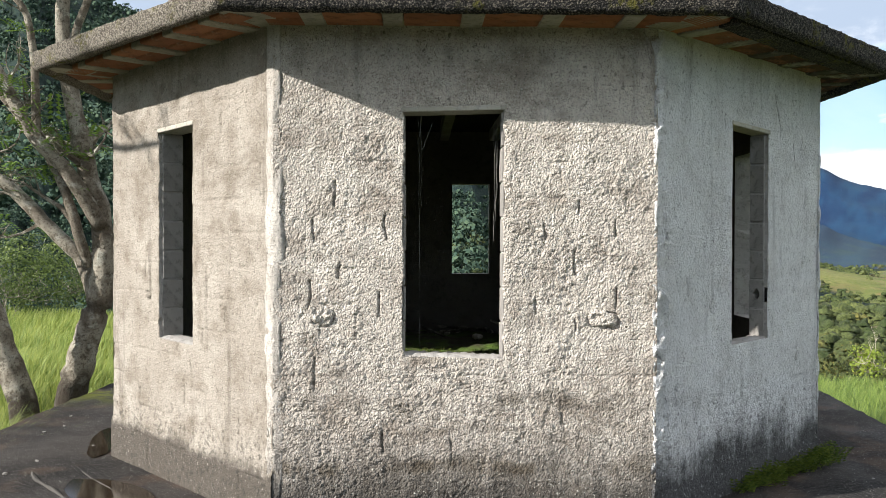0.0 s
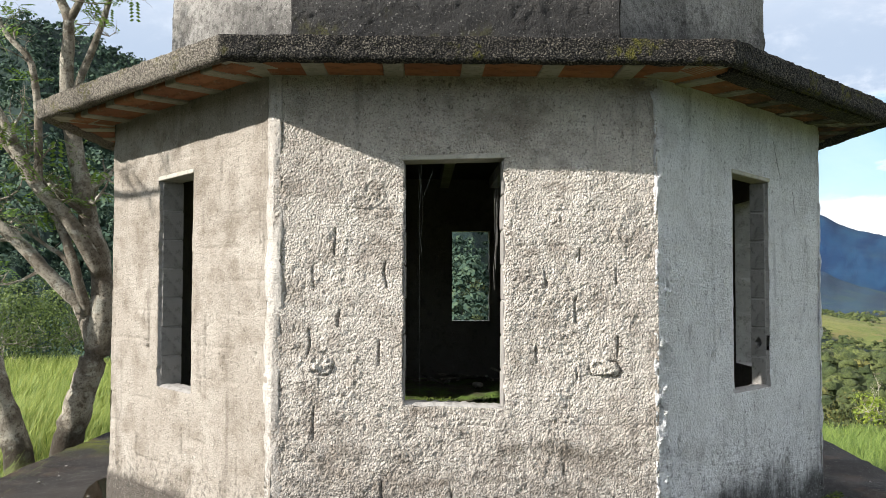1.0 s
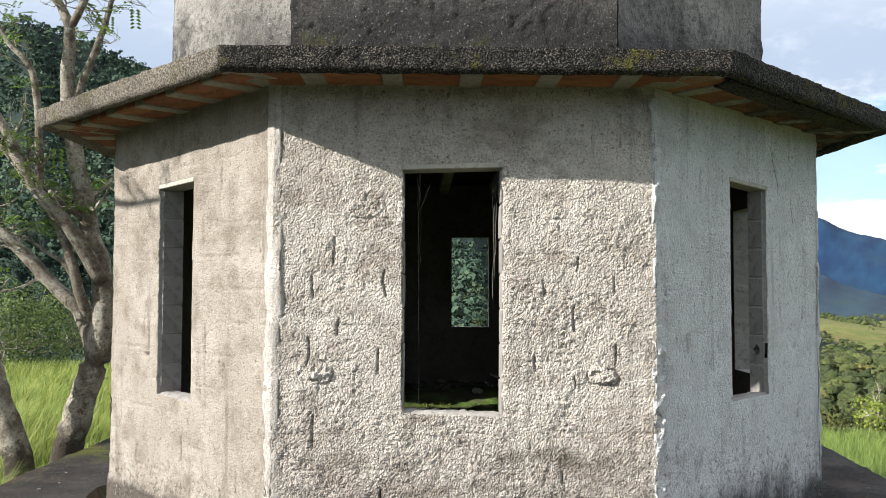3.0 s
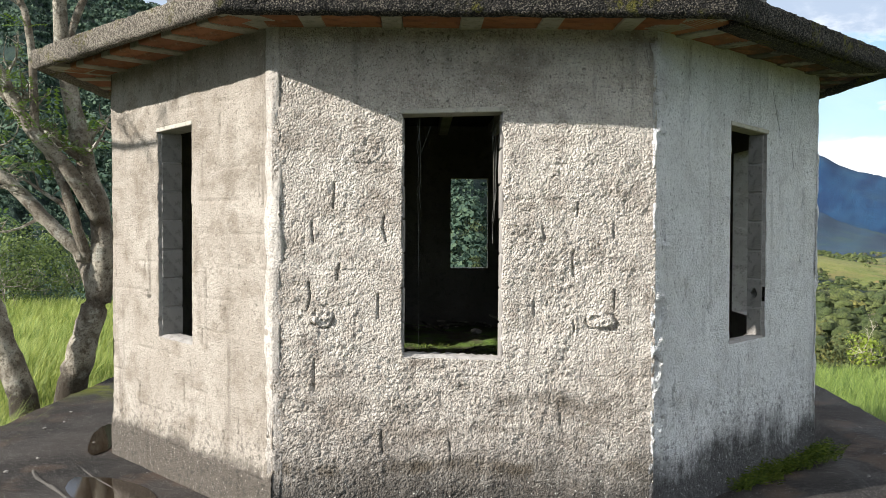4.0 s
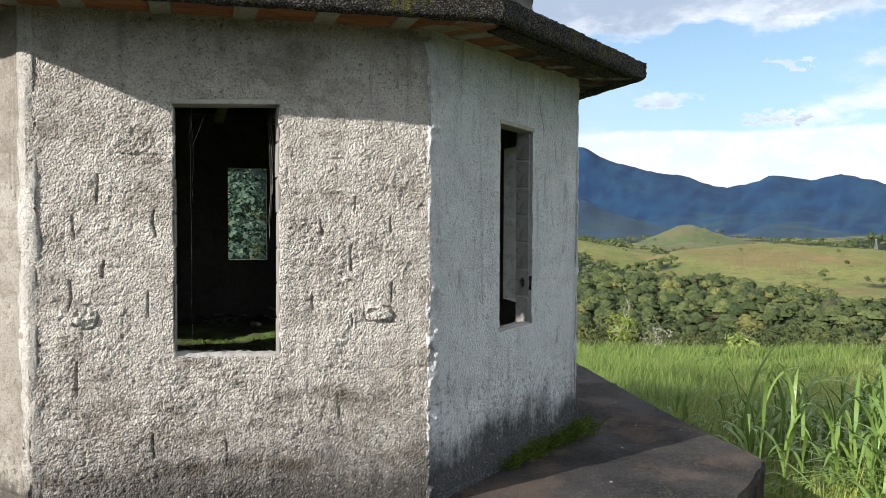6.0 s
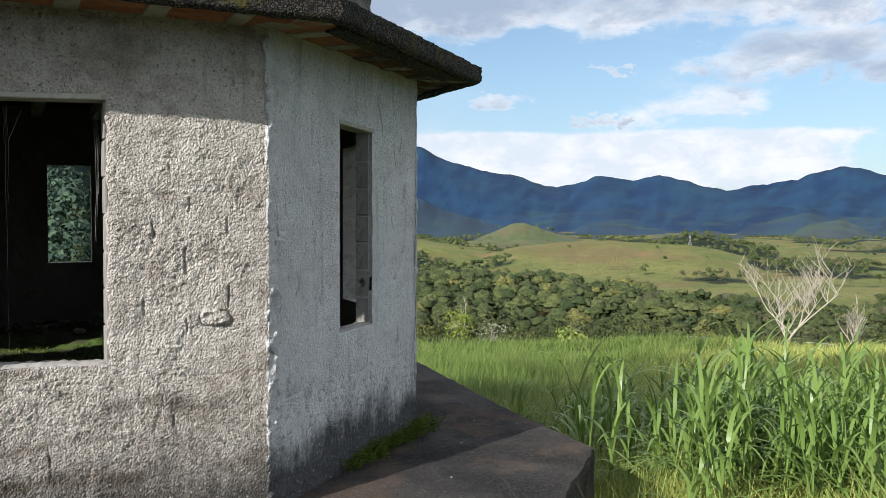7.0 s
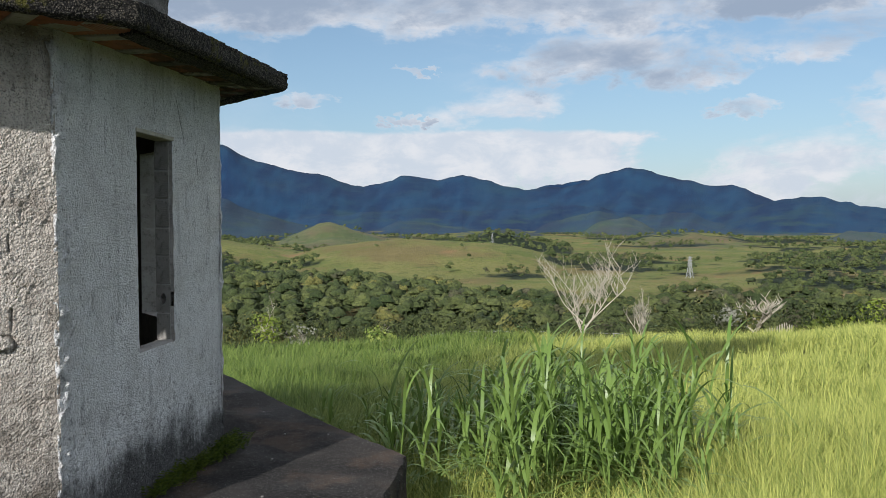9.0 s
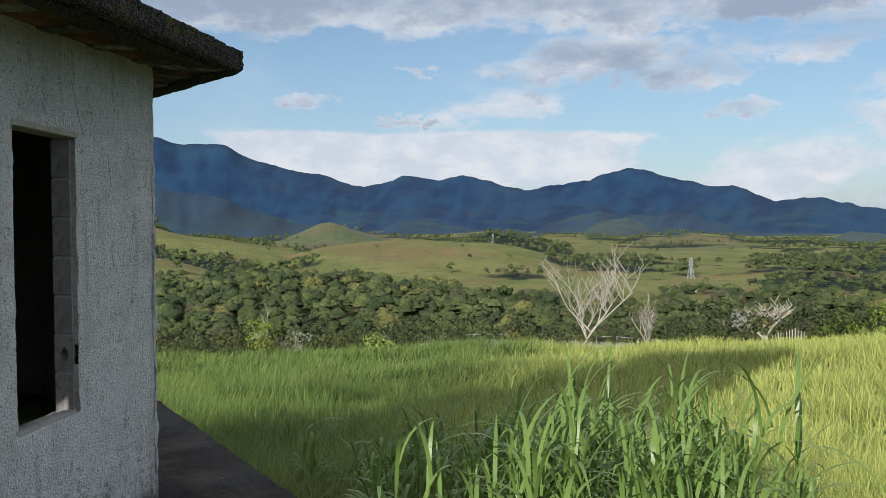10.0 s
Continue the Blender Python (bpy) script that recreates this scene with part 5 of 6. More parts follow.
apron_pts = [Vector(q) for q in ((-2.0, -1.25), (2.05, -1.25), (3.63, 0.34), (3.73, 1.9), (4.12, 5.2), (2.5, 6.6), (-2.2, 6.6), (-3.66, 4.9), (-3.78, 2.4), (-3.8, 0.55))]
apron = prism("pavement", apron_pts, -0.50, -0.09, APRON, None, "", 0.012, 40, 0.02, 14)
tagged(apron, "dark damp concrete apron slab round the house", "pavement", kind="structure")

# ---- plants ----


def ground_z(x, y):
    x, y = np.atleast_1d(np.asarray(x, float)), np.atleast_1d(np.asarray(y, float))
    if np.hypot(x, y + 4.9).max() < 95:
        return near_height(x, y)
    return land_height(x, y)[0]


def ribbons(base, heading, height, width, lean, curl, segs=3, droop=0.0):
    """Grass blades as bent tapered ribbons, all arrays of length n. Returns vertices and faces."""
    n = len(height)
    hx, hy = np.cos(heading), np.sin(heading)
    sx, sy = -hy, hx
    V = []
    for k in range(segs + 1):
        t = k / segs
        out = lean * t + curl * t * t
        up = height * (t - (0.28 * np.minimum(curl, 1.6) + droop) * t ** 3)
        c = base + np.stack([hx * out * height, hy * out * height, up], 1)
        w = width * (1 - t ** 2.2) * (0.7 + 0.6 * t) if k < segs else width * 0.04
        V.append(c - np.stack([sx * w, sy * w, 0 * w], 1))
        V.append(c + np.stack([sx * w, sy * w, 0 * w], 1))
    V = np.stack(V, 1)
    m = 2 * (segs + 1)
    F = []
    off = np.arange(n) * m
    for k in range(segs):
        F.append(np.stack([off + 2 * k, off + 2 * k + 1, off + 2 * k + 3, off + 2 * k + 2], 1))
    return V.reshape(-1, 3), np.concatenate(F)


def inside_poly(x, y, pts):
    ok = np.ones(len(x), bool)
    for a, b in zip(pts, pts[1:] + pts[:1]):
        ok &= ((b.x - a.x) * (y - a.y) - (b.y - a.y) * (x - a.x)) > 0
    return ok


def meadow():
    rng = np.random.default_rng(7)
    n = 27000
    az = np.radians(rng.uniform(-74, 33, n))
    r = 4.2 * (52 / 4.2) ** (rng.random(n) ** 0.72)
    x, y = -np.sin(az) * r, np.cos(az) * r - 4.9
    keep = ~inside_poly(x, y, ring(apron_pts, 0.28))
    x, y, r = x[keep], y[keep], r[keep]
    patch = fbm(np.stack([x, y, 0 * x], 1), 2.2, 3, 77)
    k = 9
    x, y, r, patch = (np.repeat(v, k) for v in (x, y, r, patch))
    m = len(x)
    x = x + rng.normal(0, 0.05 + 0.006 * r, m)
    y = y + rng.normal(0, 0.05 + 0.006 * r, m)
    z = ground_z(x, y) - 0.03
    h = (0.36 + 0.75 * patch + 0.26 * rng.random(m)) * np.where(rng.random(m) < 0.07, 1.5, 1.0)
    h = np.clip(h, 0.16, 0.85)
    head = rng.normal(0.5, 1.3, m)
    V, F = ribbons(np.stack([x, y, z], 1), head, h, 0.0026 + 0.00036 * r, rng.uniform(0.05, 0.35, m), rng.uniform(0.1, 0.9, m), 2)
    ob = mesh_object("meadow_grass", V, F, GRASS)
    tagged(ob, "tall sunlit green meadow grass bent by wind", "grass", kind="stuff")


meadow()


def cane(name, x, y, stems, height, seed, spread=0.35):
    """A clump of tall cane grass: upright stems, each with long arching leaves."""
    rng = np.random.default_rng(seed)
    thing = new(name)
    thing.location = (x, y, float(ground_z(x, y)[0]))
    tagged(thing, "tall green cane grass clump with arching leaves", "grass", "cane grass clumps beside the slab")
    for s in range(stems):
        a, q = rng.uniform(0, 6.28), spread * math.sqrt(rng.random())
        foot = Vector((q * math.cos(a), q * math.sin(a), -0.05))
        h = height * rng.uniform(0.62, 1.0)
        lean = Vector((rng.normal(0.05, 0.11), rng.normal(0, 0.11), 1)).normalized()
        v, f = tube_data([foot + lean * (h * t) for t in (0, 0.4, 0.8)], [0.012, 0.010, 0.005], 5)
        stem = mesh_object("stem", v, f, CANE, thing)
        count = int(rng.integers(6, 9))
        for k in range(count):
            t = 0.12 + 0.72 * k / (count - 1)
            top = k > count - 3
            length = h * rng.uniform(0.40, 0.58) * (1.1 if top else 1)
            V, F = ribbons(np.array([tuple(foot + lean * (h * t))]), np.array([k * 2.6 + rng.uniform(-0.6, 0.6)]), np.array([length]), np.array([rng.uniform(0.014, 0.024)]),
                           np.array([rng.uniform(0.05, 0.25) if top else rng.uniform(0.25, 0.5)]), np.array([rng.uniform(0.2, 0.8) if top else rng.uniform(0.5, 1.1)]), 8, rng.uniform(0.0, 0.5) if top else rng.uniform(0.25, 0.85))
            mesh_object("leaf", V, F, CANE, stem, smooth=True)
    return thing


def cane_field():
    rng = random.Random(4)
    spots = 0
    for k in range(400):
        d = rng.uniform(7.2, 12.0)
        az = radians(-rng.uniform(40, 56))
        u = (math.degrees(-az) - 40) / 16
        if d > 9 + 3.0 * (1 - abs(2 * u - 0.9)) or rng.random() > 0.9:
            continue
        x, y = -math.sin(az) * d - 0.24, math.cos(az) * d - 4.9
        cane("cane_grass", x, y, rng.randint(5, 8), rng.uniform(1.05, 1.62), 100 + k)
        spots += 1
        if spots >= 44:
            break
    for x, y, h in ((4.5, 1.4, 1.35), (4.9, 2.4, 1.1), (5.4, 1.2, 1.2), (4.35, 0.1, 0.9), (5.6, 2.8, 1.0), (6.2, 3.3, 1.1), (6.8, 2.9, 1.15), (5.9, 3.7, 0.9), (6.6, 4.0, 1.0), (7.3, 3.5, 1.1)):
        cane("cane_grass", x, y, 5, h, 900 + int(x * 10), 0.22)

    for k in range(11):
        cane("cane_grass", rng.uniform(4.9, 7.4), rng.uniform(1.7, 4.3), 7, rng.uniform(0.75, 1.05), 950 + k, 0.3)


cane_field()


def limb(path, r0, r1, sides, seed):
    """A smoothed, slightly crooked limb through a few waypoints."""
    pts = [Vector(p) for p in path]
    rng = random.Random(seed)
    out = []
    for i in range(len(pts) - 1):
        p0, p1, p2, p3 = pts[max(i - 1, 0)], pts[i], pts[i + 1], pts[min(i + 2, len(pts) - 1)]
        for k in range(4):
            t = k / 4
            q = 0.5 * ((2 * p1) + (p2 - p0) * t + (2 * p0 - 5 * p1 + 4 * p2 - p3) * t * t + (3 * p1 - p0 - 3 * p2 + p3) * t ** 3)
            out.append(q + Vector((rng.uniform(-1, 1), rng.uniform(-1, 1), 0)) * r0 * 0.10)
    out.append(pts[-1])
    n = len(out)
    radii = [r0 + (r1 - r0) * (i / (n - 1)) for i in range(n)]
    return out, radii


def twigs(path, rng, count, length, radius, sink, leaves, depth=2, up=0.4):
    """Side twigs along a limb, gathered in sink; leaf bases in leaves."""
    for _ in range(count):
        i = rng.randrange(max(1, len(path) // 3), len(path))
        p = path[min(i, len(path) - 1)]
        d = Vector((rng.gauss(0, 1), rng.gauss(0, 1), rng.gauss(up, 0.6))).normalized()
        pts, q = [p.copy()], p.copy()
        L = length * rng.uniform(0.5, 1.2)
        for k in range(4):
            d = (d + Vector((rng.gauss(0, 0.35), rng.gauss(0, 0.35), rng.gauss(0.1, 0.3)))).normalized()
            q = q + d * (L / 4)
            pts.append(q.copy())
        sink.append((pts, [radius * (1 - 0.2 * k) for k in range(5)]))
        if depth > 0:
            twigs(pts, rng, 3, length * 0.5, radius * 0.5, sink, leaves, depth - 1, up)
        else:
            leaves.append((pts[-1], d))


def merge_tubes(items, sides):
    V, F = [], []
    for pts, rad in items:
        v, f = tube_data(pts, rad, sides)
        o = len(V)
        V += v
        F += [tuple(i + o for i in q) for q in f]
    return V, F


def leaf_sprays(tips, rng, size, per):
    """Pinnate leaf sprays: small leaflets in pairs along a drooping stalk."""
    V, F = [], []
    for p, d in tips:
        for _ in range(per):
            h = Vector((rng.gauss(0, 1), rng.gauss(0, 1), rng.gauss(0.1, 0.5))).normalized()
            side = h.cross(Vector((0, 0, 1))).normalized()
            L = size * rng.uniform(0.7, 1.3)
            for k in range(6):
                t = (k + 1) / 6
                c = p + h * (L * t) + Vector((0, 0, -0.25 * L * t * t))
                for sgn in (-1, 1):
                    a = c + side * (sgn * L * 0.04)
                    b = c + side * (sgn * L * 0.32) + h * (L * 0.10)
                    w = h * (L * 0.075)
                    o = len(V)
                    V += [a, (a + b) / 2 - w + Vector((0, 0, 0.01)), b, (a + b) / 2 + w]
                    F.append((o, o + 1, o + 2, o + 3))
    return V, F


def crooked_tree(name, limbs, seed, twig_count, twig_len, leaf_size, per, label, bark=BARK, leaf=LEAF, keep=0.5, full=0):
    rng = random.Random(seed)
    tree = new(name)
    base = Vector(limbs[0][0][0])
    tree.location = base
    tagged(tree, label, "tree")
    small, tips = [], []
    first = True
    for path, r0, r1 in limbs:
        pts, rad = limb([Vector(p) - base for p in path], r0, r1, 12, seed)
        v, f = tube_data(pts, rad, 14 if r0 > 0.05 else 8, 0.10, seed)
        mesh_object("trunk" if first else "limb", v, f, bark, tree, smooth=True)
        if not first:
            twigs(pts, rng, twig_count, twig_len, max(0.006, r1 * 0.5), small, tips, 2)
        first = False
    v, f = merge_tubes(small, 4)
    tagged(mesh_object("twig", v, f, bark, tree), kind="stuff")
    tips = [t for t in tips if rng.random() < keep]
    if full:
        # the closed upper crown, well above the eaves: unseen, added to shade the meadow
        for _ in range(full):
            a, q = rng.uniform(0, 6.283), rng.random() ** 0.5
            c = Vector((0.1 + 4.6 * q * math.cos(a), 0.3 + 4.2 * q * math.sin(a), 9.2 + 3.0 * (1 - q * q) * rng.uniform(-0.6, 1)))
            tips.append((c, Vector((0, 0, 1))))
    if tips and per:
        v, f = leaf_sprays(tips, rng, leaf_size, per)
        tagged(mesh_object("crown", v, f, leaf, tree), kind="stuff")
    return tree


crooked_tree("tree", [
    (((-4.12, 4.75, -0.5), (-4.02, 4.75, 0.0), (-3.94, 4.75, 0.32), (-3.81, 4.75, 0.70), (-3.74, 4.75, 1.05), (-3.71, 4.75, 1.38)), 0.165, 0.125),
    (((-3.72, 4.75, 1.30), (-3.75, 4.75, 1.75), (-3.87, 4.75, 2.12), (-3.93, 4.75, 2.43), (-4.03, 4.75, 2.85), (-4.14, 4.75, 3.45)), 0.115, 0.085),
    (((-4.14, 4.75, 3.40), (-4.16, 4.75, 4.0), (-4.16, 4.75, 4.45), (-4.29, 4.75, 4.76), (-4.40, 4.75, 5.3)), 0.085, 0.03),
    (((-4.14, 4.75, 3.42), (-3.98, 4.75, 3.87), (-3.78, 4.75, 4.42), (-3.70, 4.75, 4.71), (-3.55, 4.75, 5.2)), 0.05, 0.02),
    (((-4.16, 4.75, 4.40), (-4.01, 4.75, 4.70), (-3.90, 4.75, 5.1), (-3.7, 4.7, 5.6)), 0.05, 0.02),
    (((-3.82, 4.78, 0.85), (-4.0, 4.9, 1.25), (-4.18, 4.9, 1.44), (-4.43, 4.9, 1.69), (-4.73, 4.9, 2.0), (-4.92, 4.9, 2.16), (-5.28, 4.9, 2.43), (-5.58, 4.9, 2.9)), 0.088, 0.055),
    (((-3.86, 4.7, 1.20), (-3.94, 4.6, 1.57), (-4.07, 4.6, 1.99), (-4.2, 4.6, 2.29), (-4.35, 4.6, 2.53), (-4.58, 4.6, 2.83), (-4.8, 4.6, 3.1)), 0.06, 0.035),
    (((-3.96, 4.6, 1.62), (-4.09, 4.6, 1.81), (-4.27, 4.6, 1.93), (-4.53, 4.6, 2.11)), 0.035, 0.012),
    (((-3.72, 4.7, 1.62), (-3.97, 4.5, 2.16), (-4.32, 4.4, 2.57), (-4.55, 4.4, 2.98), (-4.66, 4.4, 3.22), (-4.95, 4.4, 3.7)), 0.085, 0.04),
    (((-4.30, 4.4, 2.55), (-4.30, 4.4, 3.1), (-4.39, 4.4, 3.84), (-4.64, 4.4, 4.15), (-5.02, 4.4, 4.7)), 0.05, 0.02),
    # limbs above the view, leading up to the added crown
    (((-4.40, 4.75, 5.2), (-4.5, 4.8, 6.4), (-4.2, 4.9, 7.8), (-4.4, 5.0, 9.3)), 0.05, 0.02),
    (((-3.72, 4.7, 5.5), (-3.4, 4.8, 6.6), (-3.2, 5.1, 8.0), (-3.4, 5.2, 9.0)), 0.04, 0.02),
    (((-5.0, 4.5, 4.5), (-5.3, 4.7, 5.8), (-5.6, 5.0, 7.2), (-5.4, 5.4, 8.6)), 0.04, 0.02),
], 3, 6, 0.62, 0.17, 2, "crooked pale-barked tree with sparse leaves beside the slab", keep=0.40, full=2600)

crooked_tree("tree", [
    (((-4.24, 4.2, -0.6), (-4.41, 4.2, -0.02), (-4.55, 4.2, 0.40), (-4.69, 4.2, 0.81), (-4.88, 4.2, 1.27)), 0.15, 0.11),
    (((-4.86, 4.2, 1.2), (-5.1, 4.2, 1.91), (-5.26, 4.2, 2.66), (-5.2, 4.2, 3.6)), 0.11, 0.05),
    # next three limbs lie out of view, added to dapple the left walls
    (((-5.15, 4.2, 2.1), (-5.5, 4.0, 2.8), (-5.7, 3.4, 3.5), (-5.8, 2.4, 4.0)), 0.07, 0.045),
    (((-5.8, 2.4, 4.0), (-6.1, 1.2, 4.2), (-6.0, 0.2, 4.1), (-5.9, -0.6, 4.3)), 0.045, 0.02),
    (((-5.9, 1.9, 4.1), (-6.3, 0.9, 4.6), (-6.4, 0.0, 5.0), (-6.4, -0.8, 5.5)), 0.04, 0.02),
], 8, 7, 0.7, 0.15, 2, "leaning pale-barked tree trunk beside the slab", keep=0.28)

# ---- woods and distance ----


def dome():
    """Upper part of a ball of facets: unit vertices and triangles."""
    bm = bmesh.new()
    bmesh.ops.create_icosphere(bm, subdivisions=2, radius=1.0)
    bmesh.ops.delete(bm, geom=[v for v in bm.verts if v.co.z < -0.42], context="VERTS")
    bm.verts.index_update()
    v = np.array([q.co[:] for q in bm.verts])
    f = np.array([[q.index for q in p.verts] for p in bm.faces])
    bm.free()
    return v, f


DOME_V, DOME_F = dome()


def lobed_crowns(cx, cy, cz, height, width, rng, lobes=4):
    """Crowns of several bulging, ragged lobes for whole woods: vertices and triangles."""
    n = len(cx)
    la = rng.uniform(0, 6.283, (n, lobes)) + np.arange(lobes) * 6.283 / lobes
    lr = rng.uniform(0.15, 0.52, (n, lobes))
    lr[:, 0] *= 0.3
    lz = rng.uniform(0.42, 0.66, (n, lobes))
    lz[:, 0] = 0.74
    ls = rng.uniform(0.30, 0.46, (n, lobes))
    w, h = width[:, None], height[:, None]
    c = np.stack([cx[:, None] + w * lr * np.cos(la), cy[:, None] + w * lr * np.sin(la), cz[:, None] + h * lz], 2).reshape(-1, 1, 3)
    k = len(DOME_V)
    size = (w * ls).reshape(-1, 1, 1)
    lump = 1 + rng.normal(0, 0.26, (n * lobes, k, 1))
    turn = rng.uniform(0, 6.283, (n * lobes, 1))
    vx = DOME_V[None, :, 0] * np.cos(turn) - DOME_V[None, :, 1] * np.sin(turn)
    vy = DOME_V[None, :, 0] * np.sin(turn) + DOME_V[None, :, 1] * np.cos(turn)
    d = np.stack([vx, vy, np.repeat(DOME_V[None, :, 2], n * lobes, 0) * 0.85], 2)
    V = (c + d * size * lump).reshape(-1, 3)
    F = (DOME_F[None] + (np.arange(n * lobes) * k)[:, None, None]).reshape(-1, 3)
    return V, F


def leaf_clouds(cx, cy, cz, height, width, per, rng, size):
    """Crowns as clouds of leaf-clump faces: arrays of trees in, vertices, faces and tone out."""
    n = len(cx)
    lobes = 5
    la = rng.uniform(0, 6.283, (n, lobes))
    lr = rng.uniform(0.1, 0.62, (n, lobes))
    lz = rng.uniform(0.40, 0.86, (n, lobes))
    ls = rng.uniform(0.36, 0.58, (n, lobes))
    pick = rng.integers(0, lobes, (n, per))
    row = np.arange(n)[:, None]
    d = rng.normal(0, 1, (n, per, 3))
    d /= np.linalg.norm(d, axis=2, keepdims=True)
    d[:, :, 2] = np.where(d[:, :, 2] < -0.35, -d[:, :, 2], d[:, :, 2])
    rad = ls[row, pick] * rng.uniform(0.82, 1.04, (n, per))
    w, h = width[:, None], height[:, None]
    px_ = cx[:, None] + w * (lr[row, pick] * np.cos(la[row, pick]) * 0.75 + rad * d[:, :, 0])
    py_ = cy[:, None] + w * (lr[row, pick] * np.sin(la[row, pick]) * 0.75 + rad * d[:, :, 1])
    pz_ = cz[:, None] + h * (lz[row, pick] - 0.06) + w * 0.72 * rad * d[:, :, 2]
    c = np.stack([px_, py_, pz_], 2).reshape(-1, 3)
    nrm = (d + rng.normal(0, 0.28, d.shape)).reshape(-1, 3)
    nrm /= np.linalg.norm(nrm, axis=1, keepdims=True)
    ref = rng.normal(0, 1, nrm.shape)
    a = np.cross(nrm, ref)
    a /= np.linalg.norm(a, axis=1, keepdims=True)
    b = np.cross(nrm, a)
    s = (size * np.repeat(width, per) * rng.uniform(0.6, 1.3, n * per))[:, None]
    V = np.stack([c - a * s, c - b * s * 0.7 + a * s * 0.2, c + a * s, c + b * s * 0.8], 1).reshape(-1, 3)
    F = np.arange(n * per * 4).reshape(-1, 4)
    tone = np.repeat(rng.random(n), per * 4)
    nv = np.repeat((d * 0.85 + rng.normal(0, 0.16, d.shape) + [0, 0, 0.12]).reshape(-1, 3), 4, 0)
    nv /= np.linalg.norm(nv, axis=1, keepdims=True)
    return V, F, tone, nv


def tone_of(ob, tone):
    at = ob.data.attributes.new("tone", "FLOAT", "POINT")
    at.data.foreach_set("value", tone.astype(np.float32))


def woods(name, x, y, height, width, per, seed, size, label, lift=0.0, mat=CANOPY, lobes=0, shade=1.0):
    rng = np.random.default_rng(seed)
    z = ground_z(x, y) + lift
    V, F, tone, nv = leaf_clouds(x, y, z, height, width, per, rng, size)
    ob = mesh_object(name, V, F, mat, smooth=True)
    ob.data.normals_split_custom_set_from_vertices(nv)
    tone = tone * shade
    tone_of(ob, tone)
    tagged(ob, label, "woodland", kind="stuff")
    if lobes:
        V, F = lobed_crowns(x, y, z, height, width, rng, lobes)
        crown = mesh_object("crown", V, F, mat, ob)
        tone_of(crown, np.repeat(tone[::per * 4], lobes * len(DOME_V)))
        tagged(crown, kind="stuff")
    return ob


def sector(n, a0, a1, r0, r1, seed, power=1.0):
    rng = np.random.default_rng(seed)
    az = np.radians(rng.uniform(a0, a1, n))
    r = (r0 ** power + (r1 ** power - r0 ** power) * rng.random(n)) ** (1 / power)
    return -np.sin(az) * r, np.cos(az) * r - 4.9, r, np.degrees(az), rng


def valley_woods():
    x, y, r, az, rng = sector(3500, -70, -16, 235, 860, 31, 1.45)
    clear = fbm(np.stack([x, y, 0 * x], 1), 70, 3, 33)
    keep = (clear < 0.36) & (r < wood_rim(az) + rng.normal(0, 14, len(r))) | (r < 300)
    x, y, r = x[keep], y[keep], r[keep]
    n = len(x)
    h = rng.uniform(5.0, 15.0, n) * (0.55 + 0.45 * smooth(240, 480, r))
    woods("valley_woods", x, y, h, h * rng.uniform(0.60, 0.85, n), 48, 32, 0.055, "dense mixed green woodland filling the valley", lobes=4)
    x, y, r, az, rng = sector(9000, -68, -16, 680, 2350, 41, 1.0)
    z, wood, far, soil, tint = land_height(x, y)
    keep = (wood > 0.5) | (rng.random(len(x)) < 0.012)
    keep &= (r > wood_rim(az)) & (far < 0.35)
    x, y = x[keep], y[keep]
    n = len(x)
    h = rng.uniform(6, 12, n)
    woods("hill_woods", x, y, h, h * rng.uniform(0.55, 0.8, n), 16, 42, 0.12, "dark woodland patches on the far hills", lobes=2, shade=0.75)


def hillside_woods():
    x, y, r, az, rng = sector(2300, 12, 30, 260, 800, 51, 1.2)
    n = len(x)
    h = rng.uniform(6, 13, n)
    woods("hillside_woods", x, y, h, h * rng.uniform(0.5, 0.7, n), 60, 52, 0.105, "dense forest covering the hillside behind the trees", mat=FOREST)
    x, y, r, az, rng = sector(900, -8, 2, 200, 900, 53, 1.1)
    n = len(x)
    h = rng.uniform(6, 13, n)
    woods("hillside_woods", x, y, h, h * rng.uniform(0.45, 0.65, n), 110, 54, 0.07, "dense forest on the slope behind the house")
    x, y, r, az, rng = sector(5600, -14, 31, 600, 1560, 55, 1.0)
    n = len(x)
    h = rng.uniform(9, 17, n)
    woods("mountain_woods", x, y, h, h * rng.uniform(0.7, 0.95, n), 22, 56, 0.21, "dark forest on the steep mountain side", mat=FOREST)


valley_woods()
hillside_woods()


